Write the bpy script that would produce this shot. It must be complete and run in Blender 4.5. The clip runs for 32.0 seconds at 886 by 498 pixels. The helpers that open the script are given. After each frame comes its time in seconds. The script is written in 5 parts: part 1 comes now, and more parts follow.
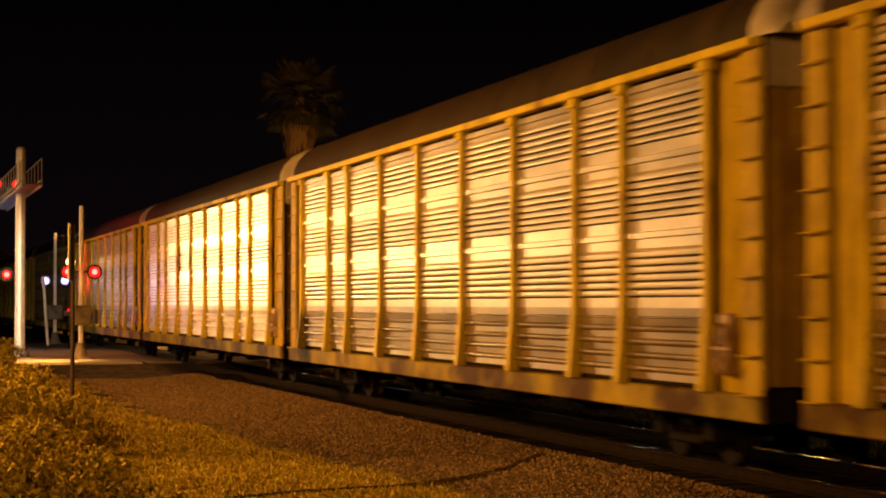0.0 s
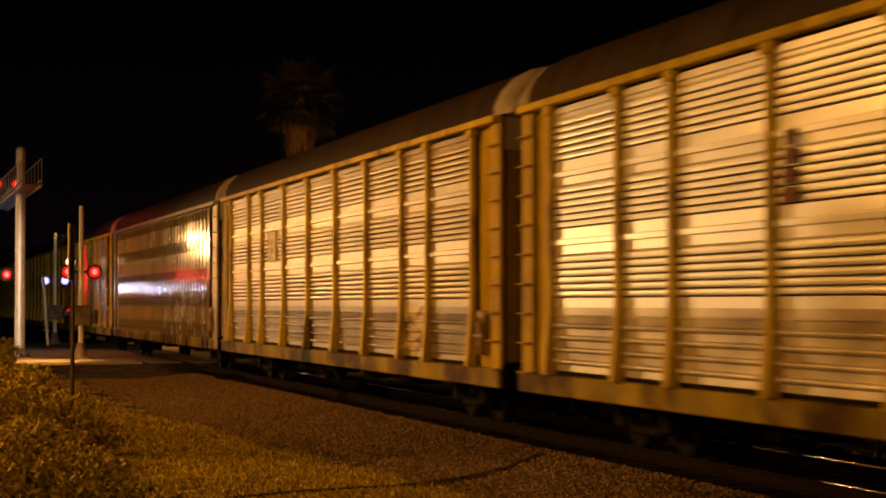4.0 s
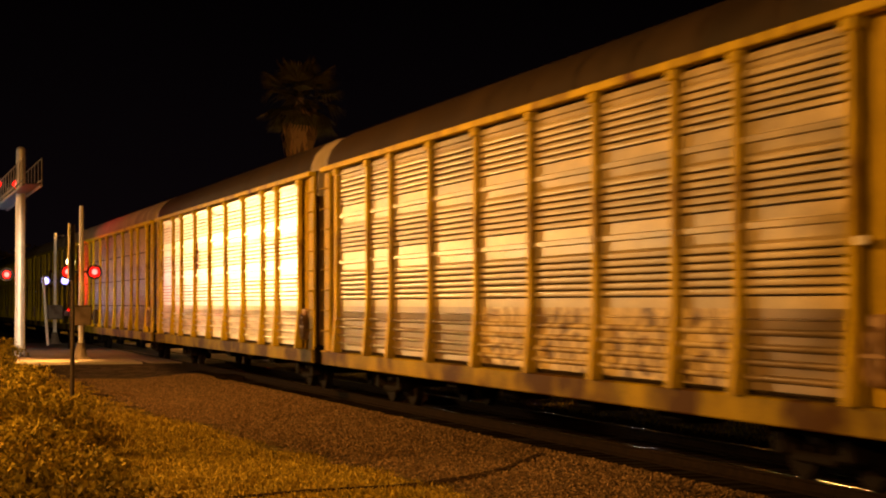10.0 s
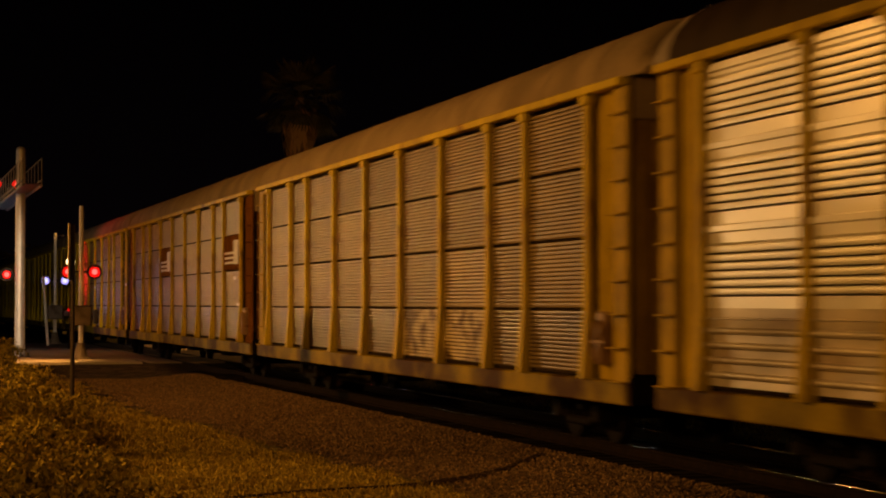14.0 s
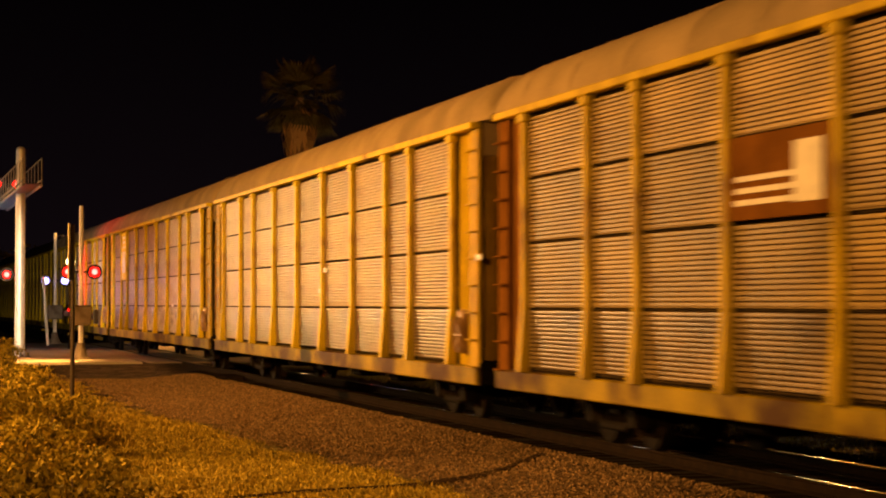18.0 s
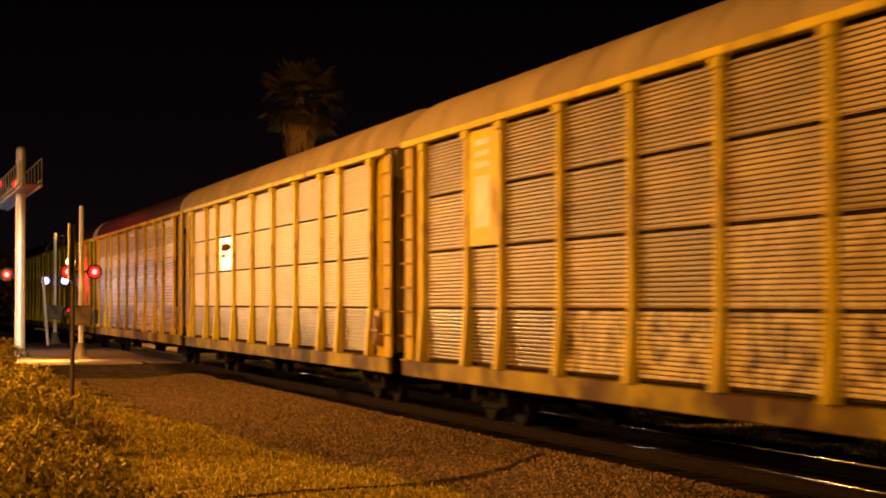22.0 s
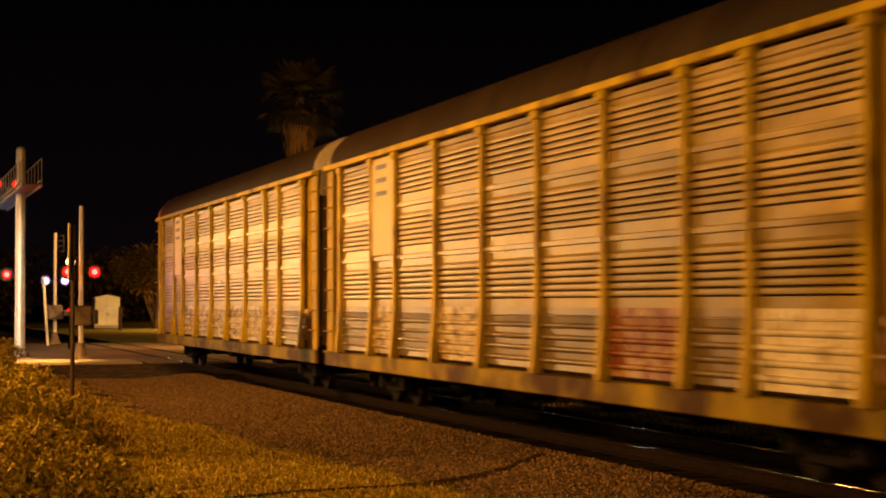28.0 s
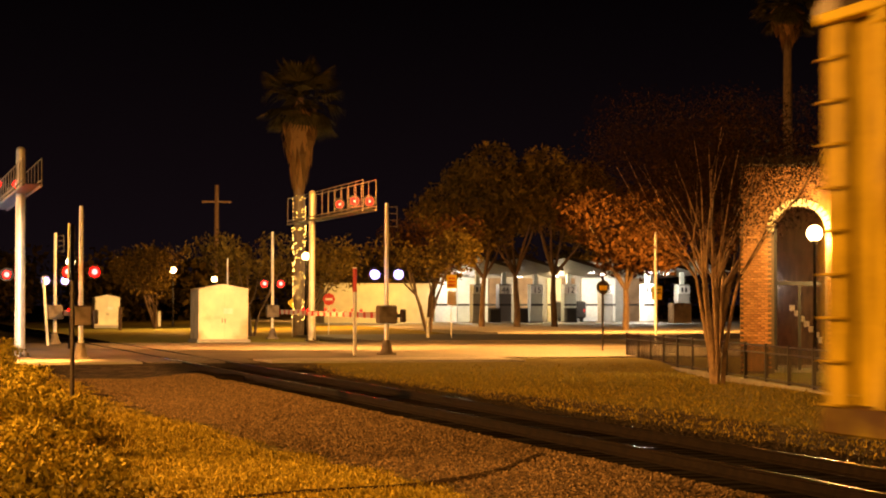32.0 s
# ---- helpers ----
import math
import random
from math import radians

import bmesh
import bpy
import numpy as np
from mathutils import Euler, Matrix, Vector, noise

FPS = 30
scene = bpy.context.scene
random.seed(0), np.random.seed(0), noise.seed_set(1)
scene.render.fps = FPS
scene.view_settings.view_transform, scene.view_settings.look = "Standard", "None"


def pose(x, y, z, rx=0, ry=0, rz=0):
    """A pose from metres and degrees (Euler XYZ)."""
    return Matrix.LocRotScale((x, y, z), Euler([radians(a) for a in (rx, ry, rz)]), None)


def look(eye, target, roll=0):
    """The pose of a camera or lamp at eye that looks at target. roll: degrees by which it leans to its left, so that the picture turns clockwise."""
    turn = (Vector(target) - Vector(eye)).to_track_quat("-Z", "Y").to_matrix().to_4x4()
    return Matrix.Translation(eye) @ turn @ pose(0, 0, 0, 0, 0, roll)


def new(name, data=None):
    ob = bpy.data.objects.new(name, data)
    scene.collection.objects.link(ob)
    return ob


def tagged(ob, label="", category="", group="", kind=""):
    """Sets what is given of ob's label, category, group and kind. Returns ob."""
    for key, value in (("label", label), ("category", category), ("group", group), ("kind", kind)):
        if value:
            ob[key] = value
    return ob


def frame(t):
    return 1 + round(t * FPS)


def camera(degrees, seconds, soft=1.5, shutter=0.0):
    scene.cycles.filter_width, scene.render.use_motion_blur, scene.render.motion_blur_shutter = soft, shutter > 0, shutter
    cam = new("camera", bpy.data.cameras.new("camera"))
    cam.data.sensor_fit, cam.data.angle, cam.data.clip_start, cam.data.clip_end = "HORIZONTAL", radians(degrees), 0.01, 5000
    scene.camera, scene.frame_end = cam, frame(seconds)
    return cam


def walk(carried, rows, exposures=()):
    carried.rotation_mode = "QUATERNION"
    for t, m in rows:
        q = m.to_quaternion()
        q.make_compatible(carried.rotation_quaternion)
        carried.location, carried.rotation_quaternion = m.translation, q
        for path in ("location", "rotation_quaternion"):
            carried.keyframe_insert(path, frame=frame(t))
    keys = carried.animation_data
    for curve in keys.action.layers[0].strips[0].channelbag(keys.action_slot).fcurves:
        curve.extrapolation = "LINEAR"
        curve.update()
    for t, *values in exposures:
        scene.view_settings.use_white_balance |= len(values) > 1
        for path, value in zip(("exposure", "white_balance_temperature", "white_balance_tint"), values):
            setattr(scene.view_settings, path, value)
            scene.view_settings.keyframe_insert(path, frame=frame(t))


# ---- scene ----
# Axes: x runs along the track (the train goes towards +x), y across it, away from the camera; z = 0 is the rail top.
cam = camera(23.10, 32.0, soft=2.0, shutter=0.8)
EYE = (0.0, 0.0, 1.95)
HEAD, PITCH = radians(75.4), math.atan(97 / 3837)
AIM = (-math.sin(HEAD) * math.cos(PITCH) * 10, math.cos(HEAD) * math.cos(PITCH) * 10, 1.95 + math.sin(PITCH) * 10)
walk(cam, [(0.0, look(EYE, AIM)), (32.0, look(EYE, AIM))],
     exposures=[(0.0, 0.0), (1.0, -0.3), (2.0, -0.7), (3.0, -1.0), (4.2, -0.8), (5.5, -0.12), (6.0, -0.1), (7.0, -0.1), (8.0, -0.12), (9.0, -0.25), (10.0, -0.1), (11.0, -0.35),
                (12.0, -0.8), (13.0, -1.32), (14.0, -1.38), (14.8, -1.25), (16.0, 0.0), (17.0, 0.35), (18.0, 0.4), (21.0, 0.32), (22.0, 0.32), (23.0, 0.15),
                (24.0, -0.1), (25.0, -0.35), (26.5, -0.15), (28.0, -0.1), (29.0, -0.1), (30.0, -0.05), (31.0, 0.2), (32.0, 0.9)])

# ---- sky and lamps ----
world = bpy.data.worlds.new("night_sky")
scene.world = world
world.use_nodes = True
wn = world.node_tree.nodes
wl = world.node_tree.links
wn["Background"].inputs["Strength"].default_value = 1.0
w_coord = wn.new("ShaderNodeTexCoord")
w_sep = wn.new("ShaderNodeSeparateXYZ")
w_ramp = wn.new("ShaderNodeValToRGB")
w_ramp.color_ramp.elements[0].position, w_ramp.color_ramp.elements[0].color = 0.0, (0.0034, 0.0019, 0.0026, 1)
w_ramp.color_ramp.elements[1].position, w_ramp.color_ramp.elements[1].color = 0.17, (0.00018, 0.00006, 0.00006, 1)
wl.new(w_coord.outputs["Generated"], w_sep.inputs[0])
wl.new(w_sep.outputs["Z"], w_ramp.inputs[0])
wl.new(w_ramp.outputs[0], wn["Background"].inputs["Color"])

SODIUM = (1.0, 0.43, 0.08)


def lamp(name, at, power, colour, radius=0.15, aim=None, cone=150, blend=0.5):
    data = bpy.data.lights.new(name, "SPOT" if aim else "POINT")
    data.energy, data.color, data.shadow_soft_size = power, colour, radius
    ob = new(name, data)
    if aim:
        data.spot_size, data.spot_blend = radians(cone), blend
        ob.matrix_basis = look(at, aim)
    else:
        ob.location = at
    return ob


# Unseen lamps without fixtures, placed and aimed by the light they must throw.
lamp("unseen_light", (20, -22, 10.0), 33000, SODIUM, 0.3, (-38, 9, 3), 40)
lamp("unseen_light", (-41, -15, 10.5), 41000, SODIUM, 0.25, (-40, 9, 2), 145)
# added pool of light at the crossing edge, cone kept off the train
lamp("unseen_light", (-71, 0.5, 8.5), 36000, SODIUM, 0.25, (-75, 3.0, 0), 46)
# added to brighten the near verge and hedge
lamp("unseen_light", (-28, -3, 8.0), 5200, SODIUM, 0.25, (-27, 2.0, 0), 60)
# placed where its reflection gives the highlight on the train; beam kept narrow
lamp("unseen_light", (-110.4, -9, 5.15), 25000, (1.0, 0.55, 0.19), 0.35, (-29, 9.2, 2.7), 30, 1.0)
lamp("unseen_light", (-90, -5, 9.0), 10000, SODIUM, 0.25, (-86, 1, 0), 90)
# added to brighten the signal cabinet
lamp("unseen_light", (-97, 13.8, 7.5), 6500, (1.0, 0.62, 0.28), 0.25, (-119.5, 18.3, 1.6), 34)
# added to whiten the crossing masts
lamp("unseen_light", (-64, -5, 3.8), 16000, (1.0, 0.76, 0.50), 0.25, (-96, 6.0, 1.5), 28)
lamp("unseen_light", (-92, 30, 10.0), 21000, SODIUM, 0.25, (-90, 28, 0), 125)
lamp("unseen_light", (-92, 18.5, 8.5), 23000, SODIUM, 0.25, (-105, 22, 0), 150)
lamp("unseen_light", (-134, 50, 7.0), 20000, SODIUM, 0.25, (-150, 48, 1), 150)
lamp("unseen_light", (-176, 34, 9.0), 14000, SODIUM, 0.25, (-176, 34, 0), 170)
lamp("unseen_light", (-236, 44, 9.0), 4000, SODIUM, 0.25)
lamp("signal_light", (-102.0, 22.75, 7.3), 130, (1.0, 0.03, 0.015), 0.15)
# unseen white beam added to brighten the masts; no vehicle stands there
lamp("white_beam", (-81, -22, 1.1), 4000, (1.0, 0.88, 0.68), 0.12, (-86, 12, 1.9), 62)
# crossing lamps that shine on the train
lamp("white_beam", (-104, 4.6, 2.7), 380, (0.72, 0.70, 1.0), 0.2, (-72, 9.2, 2.9), 50)
lamp("signal_light", (-101.5, 7.8, 3.05), 900, (1.0, 0.03, 0.015), 0.12, (-98, 20, 4.5), 110)
lamp("signal_light", (-82.3, 4.4, 3.04), 200, (1.0, 0.03, 0.015), 0.12, (-60, 12, 3), 160)
lamp("signal_light", (-90.6, 5.5, 6.65), 650, (1.0, 0.03, 0.015), 0.12, (-88, 20, 5), 160)

# ---- materials ----


def material(name, colour, rough=0.6, metal=0.0, vary=0.25, scale=3.0, bump=0.1, fine=40.0, stain=None, stain_at=0.62, spec=0.5, piece=0.0, stretch=(1, 1, 1)):
    """Colour mottled at two scales, with fine relief, optional stains of their own shape and a random shade per piece."""
    m = bpy.data.materials.new(name)
    m.use_nodes = True
    n, l = m.node_tree.nodes, m.node_tree.links
    b = n["Principled BSDF"]
    b.inputs["Roughness"].default_value, b.inputs["Metallic"].default_value, b.inputs["Specular IOR Level"].default_value = rough, metal, spec
    co = n.new("ShaderNodeTexCoord")
    mp = n.new("ShaderNodeMapping")
    mp.inputs["Scale"].default_value = stretch
    l.new(co.outputs["Object"], mp.inputs[0])
    n1, n2 = n.new("ShaderNodeTexNoise"), n.new("ShaderNodeTexNoise")
    n1.inputs["Scale"].default_value, n1.inputs["Detail"].default_value = scale, 6
    n2.inputs["Scale"].default_value, n2.inputs["Detail"].default_value = fine, 4
    l.new(mp.outputs[0], n1.inputs["Vector"])
    l.new(co.outputs["Object"], n2.inputs["Vector"])
    add = n.new("ShaderNodeMath")
    add.operation = "MULTIPLY_ADD"
    add.inputs[1].default_value = 0.35
    l.new(n2.outputs["Fac"], add.inputs[0])
    l.new(n1.outputs["Fac"], add.inputs[2])
    ramp = n.new("ShaderNodeValToRGB")
    lo, hi = [max(0.0, c * (1 - vary)) for c in colour], [min(1.0, c * (1 + vary)) for c in colour]
    ramp.color_ramp.elements[0].position, ramp.color_ramp.elements[0].color = 0.45, (*lo, 1)
    ramp.color_ramp.elements[1].position, ramp.color_ramp.elements[1].color = 0.90, (*hi, 1)
    l.new(add.outputs[0], ramp.inputs[0])
    out = ramp.outputs[0]
    if stain:
        n3 = n.new("ShaderNodeTexNoise")
        n3.inputs["Scale"].default_value, n3.inputs["Detail"].default_value = scale * 0.6, 8
        mp2 = n.new("ShaderNodeMapping")
        mp2.inputs["Location"].default_value = (3.1, 7.7, 1.3)
        mp2.inputs["Scale"].default_value = stretch
        l.new(co.outputs["Object"], mp2.inputs[0])
        l.new(mp2.outputs[0], n3.inputs["Vector"])
        r3 = n.new("ShaderNodeValToRGB")
        r3.color_ramp.elements[0].position, r3.color_ramp.elements[1].position = stain_at - 0.06, stain_at + 0.08
        l.new(n3.outputs["Fac"], r3.inputs[0])
        mix = n.new("ShaderNodeMix")
        mix.data_type = "RGBA"
        l.new(r3.outputs[0], mix.inputs["Factor"])
        l.new(out, mix.inputs[6])
        mix.inputs[7].default_value = (*stain, 1)
        out = mix.outputs[2]
    if piece:
        info = n.new("ShaderNodeObjectInfo")
        mr = n.new("ShaderNodeMapRange")
        mr.inputs["To Min"].default_value, mr.inputs["To Max"].default_value = 1 - piece, 1 + piece
        l.new(info.outputs["Random"], mr.inputs["Value"])
        hsv = n.new("ShaderNodeHueSaturation")
        l.new(mr.outputs[0], hsv.inputs["Value"])
        l.new(out, hsv.inputs["Color"])
        out = hsv.outputs[0]
    l.new(out, b.inputs["Base Color"])
    rr = n.new("ShaderNodeMapRange")
    rr.inputs["To Min"].default_value, rr.inputs["To Max"].default_value = max(0.03, rough - 0.1), min(1.0, rough + 0.1)
    l.new(n1.outputs["Fac"], rr.inputs["Value"])
    l.new(rr.outputs[0], b.inputs["Roughness"])
    if bump:
        bp = n.new("ShaderNodeBump")
        bp.inputs["Strength"].default_value, bp.inputs["Distance"].default_value = bump, 0.02
        l.new(add.outputs[0], bp.inputs["Height"])
        l.new(bp.outputs[0], b.inputs["Normal"])
    return m


def glow(name, colour, strength):
    m = bpy.data.materials.new(name)
    m.use_nodes = True
    b = m.node_tree.nodes["Principled BSDF"]
    b.inputs["Base Color"].default_value = (*colour, 1)
    b.inputs["Emission Color"].default_value = (*colour, 1)
    b.inputs["Emission Strength"].default_value = strength
    b.inputs["Roughness"].default_value = 0.6
    b.inputs["Specular IOR Level"].default_value = 0.0
    return m


def leafy(name, colour, vary=0.5):
    m = bpy.data.materials.new(name)
    m.use_nodes = True
    n, l = m.node_tree.nodes, m.node_tree.links
    b = n["Principled BSDF"]
    g = n.new("ShaderNodeNewGeometry")
    ramp = n.new("ShaderNodeValToRGB")
    ramp.color_ramp.elements[0].color = (*[c * (1 - vary) for c in colour], 1)
    ramp.color_ramp.elements[1].color = (colour[0] * (1 + vary), colour[1] * (1 + vary * 0.8), colour[2] * (1 + vary * 0.4), 1)
    l.new(g.outputs["Random Per Island"], ramp.inputs[0])
    l.new(ramp.outputs[0], b.inputs["Base Color"])
    b.inputs["Roughness"].default_value = 0.8
    b.inputs["Specular IOR Level"].default_value = 0.08
    return m


M_ZINC = material("galvanised_steel", (0.39, 0.315, 0.165), 0.36, 0.22, 0.4, 1.2, 0.10, 30, (0.21, 0.145, 0.08), 0.60, 0.2, 0.18, (0.5, 1, 1.6))
M_ZINC_BRIGHT = material("clean_galvanised_steel", (0.98, 0.97, 0.95), 0.34, 0.9, 0.04, 1.2, 0.06, 30, (0.84, 0.78, 0.70), 0.80, 0.7, 0.04, (0.5, 1, 1.6))
M_ZINC_LIGHT = material("light_galvanised_steel", (0.56, 0.49, 0.38), 0.48, 0.25, 0.22, 1.4, 0.08, 30, (0.40, 0.31, 0.21), 0.60, 0.35, 0.12, (1.6, 1, 0.5))
M_ZINC_WORN = material("worn_galvanised_steel", (0.35, 0.262, 0.095), 0.40, 0.15, 0.4, 1.2, 0.12, 30, (0.20, 0.135, 0.05), 0.58, 0.15, 0.2, (0.5, 1, 1.6))
M_ZINC_PALE = material("pale_galvanised_steel", (0.46, 0.41, 0.35), 0.34, 0.3, 0.35, 1.2, 0.12, 30, (0.25, 0.18, 0.12), 0.62, 0.25, 0.2, (0.5, 1, 1.6))
M_ZINC_TAN = material("dusty_galvanised_steel", (0.30, 0.222, 0.10), 0.42, 0.12, 0.35, 1.2, 0.12, 30, (0.17, 0.11, 0.06), 0.58, 0.1, 0.2, (0.5, 1, 1.6))
M_ZINC_GRIME = material("grimy_lower_steel", (0.20, 0.145, 0.075), 0.36, 0.25, 0.4, 1.5, 0.1, 30, (0.10, 0.07, 0.035), 0.56, 0.15, 0.15, (0.5, 1, 1.6))
M_ZINC_BRIGHT_GRIME = material("splashed_lower_steel", (0.60, 0.54, 0.44), 0.34, 0.5, 0.35, 1.5, 0.1, 30, (0.30, 0.22, 0.14), 0.56, 0.4, 0.15, (0.5, 1, 1.6))
M_SMOOTH = material("smooth_aluminium", (0.37, 0.28, 0.115), 0.08, 0.06, 0.25, 0.8, 0.02, 25, (0.26, 0.185, 0.08), 0.66, 0.12, 0.1, (0.4, 1, 1))
# dark colour that stands for the shade in the louvre openings
M_SLOT = material("shaded_louvre_slot", (0.085, 0.06, 0.028), 0.8, 0, 0.3, 3.0, 0.05, 30, None, 0.6, 0.0)
M_YELLOW = material("yellow_paint", (0.58, 0.44, 0.010), 0.45, 0.0, 0.2, 1.6, 0.12, 30, (0.24, 0.13, 0.02), 0.62, 0.02)
M_YELLOW_DULL = material("weathered_yellow_paint", (0.50, 0.365, 0.014), 0.45, 0.0, 0.3, 1.6, 0.15, 30, (0.16, 0.08, 0.02), 0.60, 0.02)
M_SILL = material("grimy_yellow_sill", (0.27, 0.20, 0.010), 0.5, 0.0, 0.45, 1.1, 0.2, 25, (0.07, 0.036, 0.012), 0.53, 0.02)
M_CORNER = material("faded_yellow_corner", (0.40, 0.28, 0.012), 0.5, 0.0, 0.35, 1.3, 0.15, 25, (0.15, 0.075, 0.02), 0.58, 0.02)
M_BROWN = material("brown_paint", (0.155, 0.066, 0.014), 0.6, 0.0, 0.3, 2.0, 0.1, 30, None, 0.6, 0.0)
M_ROOF_DARK = material("dull_brown_roof", (0.030, 0.019, 0.010), 0.65, 0.0, 0.3, 0.7, 0.1, 20, (0.018, 0.012, 0.007), 0.6, 0.04)
M_ROOF_TAN = material("tan_roof_paint", (0.27, 0.205, 0.12), 0.75, 0.0, 0.25, 0.7, 0.1, 20, (0.19, 0.14, 0.085), 0.62, 0.02)
M_HOOD = material("pale_grey_hood", (0.30, 0.26, 0.21), 0.5, 0.1, 0.3, 1.5, 0.1, 20, (0.16, 0.11, 0.07), 0.6, 0.1)
# near-black colour that stands for the shade inside grooves and gaps
M_INSIDE_SHADE = material("inner_steel_shade_colour", (0.050, 0.036, 0.020), 0.9, 0.0, 0.3, 3.0, 0.1, 40.0, None, 0.6, 0.0)
M_END = material("dusty_yellow_end_paint", (0.24, 0.155, 0.022), 0.55, 0.0, 0.3, 1.5, 0.15, 30, (0.13, 0.07, 0.025), 0.58, 0.02)
M_DOOR = material("end_door_steel", (0.34, 0.22, 0.12), 0.5, 0.1, 0.3, 1.5, 0.15, 30, (0.16, 0.09, 0.05), 0.6)
M_TRUCK = material("greasy_black_steel", (0.008, 0.006, 0.005), 0.75, 0.0, 0.4, 5, 0.2, 40, None, 0.6, 0.03)
M_RAIL = material("rusty_rail_steel", (0.012, 0.008, 0.006), 0.9, 0.0, 0.4, 6, 0.2, 40, None, 0.6, 0.02)
M_RAILHEAD = material("polished_rail_head", (0.075, 0.066, 0.058), 0.24, 1.0, 0.3, 3, 0.1)
M_TIE = material("creosoted_timber", (0.011, 0.008, 0.006), 0.9, 0, 0.4, 4, 0.5, 30, None, 0.6, 0.0, 0.25, (0.3, 1, 1))
M_DARK_LINE = material("dark_line_colour", (0.030, 0.020, 0.012), 0.9, 0, 0.5, 6, 0.6, 40, None, 0.6, 0.0)
M_STONE = material("ballast_stone", (0.03, 0.022, 0.016), 0.9, 0, 0.4, 3, 0.4, 30, None, 0.6, 0.1)
M_GRASS = leafy("grass_blades", (0.26, 0.20, 0.03))
M_ASPHALT = material("road_asphalt", (0.13, 0.105, 0.085), 0.7, 0, 0.25, 0.5, 0.4, 60, (0.07, 0.057, 0.045), 0.6)
M_CONCRETE = material("pale_concrete", (0.34, 0.30, 0.25), 0.8, 0, 0.2, 1.5, 0.3, 40, (0.2, 0.17, 0.13), 0.64)
M_WHITE = material("white_paint", (0.72, 0.70, 0.66), 0.4, 0, 0.1, 3, 0.08)
M_ALU = material("dull_aluminium", (0.72, 0.68, 0.62), 0.4, 0.3, 0.12, 4, 0.08)
M_GALV = material("weathered_galvanised_tube", (0.20, 0.17, 0.14), 0.6, 0.3, 0.3, 4, 0.08)
M_BOXGREY = material("weathered_grey_casting", (0.15, 0.12, 0.095), 0.6, 0.1, 0.3, 4, 0.1, 30, (0.08, 0.06, 0.04), 0.6, 0.2)
M_REDPAINT = material("red_paint", (0.5, 0.03, 0.02), 0.45, 0, 0.15, 3, 0.05)
M_BLACK = material("black_paint", (0.02, 0.018, 0.018), 0.5, 0, 0.3, 4, 0.08)
M_IRON = material("dark_iron", (0.05, 0.038, 0.03), 0.5, 0.4, 0.3, 6, 0.15)
M_CREAM = material("cream_panel_paint", (0.78, 0.68, 0.52), 0.5, 0, 0.2, 0.9, 0.08, 30, (0.50, 0.36, 0.20), 0.60)
M_BRICK = material("tan_brick", (0.38, 0.18, 0.07), 0.8, 0, 0.25, 5, 0.4, 60, None, 0.6, 0.1, 0.25)
M_MORTAR = material("lime_mortar", (0.12, 0.08, 0.05), 0.9, 0, 0.15, 5, 0.3, 60)
M_PLASTER = material("cream_plaster", (0.62, 0.52, 0.33), 0.75, 0, 0.12, 1, 0.1)
M_SIGNYELLOW = material("yellow_sign_sheet", (0.75, 0.5, 0.02), 0.4, 0, 0.08, 3, 0.02)
M_BARK = material("rough_bark", (0.14, 0.095, 0.06), 0.9, 0, 0.4, 6, 0.6, 30, None, 0.6, 0.3, 0.0, (1, 1, 0.3))
M_PALEBARK = material("smooth_pale_bark", (0.34, 0.22, 0.13), 0.7, 0, 0.3, 5, 0.3, 30, (0.16, 0.1, 0.06), 0.6)
M_VERGE = leafy("verge_blades", (0.40, 0.32, 0.035))
M_LEAF = leafy("broad_leaves", (0.125, 0.09, 0.02))
M_LEAF_ORANGE = leafy("orange_leaves", (0.070, 0.033, 0.010))
M_LEAF_RUST = leafy("autumn_leaves", (0.020, 0.0085, 0.003))
M_LEAF_HEDGE = leafy("hedge_leaves", (0.28, 0.235, 0.03), 0.75)
M_FROND = leafy("palm_frond", (0.042, 0.038, 0.016))
M_FROND_DEAD = leafy("dead_frond", (0.13, 0.075, 0.03))
# on signal discs the lens colours also stand for the halo round each bulb
M_RED_LENS = glow("lit_red_lens", (1.0, 0.006, 0.004), 3.2)
M_BULB = glow("hot_red_bulb", (1.0, 0.09, 0.075), 7)
M_BLUE_LENS = glow("violet_halo_lens", (0.42, 0.34, 1.0), 3.5)
M_WHITE_BULB = glow("hot_white_bulb", (0.80, 0.78, 1.0), 3.2)
M_GLOBE = glow("lit_globe", (1.0, 0.72, 0.32), 9)
M_STRING = glow("tiny_gold_lamp", (1.0, 0.50, 0.10), 14)
M_TUBE = glow("lit_tube", (1.0, 0.95, 0.85), 6)

# ---- helpers for meshes ----


def part(name, bm, mat, parent=None, label=""):
    me = bpy.data.meshes.new(name)
    bm.to_mesh(me)
    bm.free()
    me.materials.append(mat)
    ob = new(name, me)
    ob.parent = parent
    return tagged(ob, label)


def share(name, me, parent, m):
    ob = new(name, me)
    ob.parent = parent
    ob.matrix_basis = m
    return ob


def thing(name, label, category, group="", m=None):
    ob = tagged(new(name), label, category, group)
    if m is not None:
        ob.matrix_basis = m
    return ob


def box(bm, x0, x1, y0, y1, z0, z1, bevel=0.0):
    r = bmesh.ops.create_cube(bm, size=1, matrix=Matrix.LocRotScale(((x0 + x1) / 2, (y0 + y1) / 2, (z0 + z1) / 2), None, (abs(x1 - x0), abs(y1 - y0), abs(z1 - z0))))
    if bevel:
        es = list({e for v in r["verts"] for e in v.link_edges})
        bmesh.ops.bevel(bm, geom=es, offset=bevel, segments=1, affect="EDGES")
    return bm


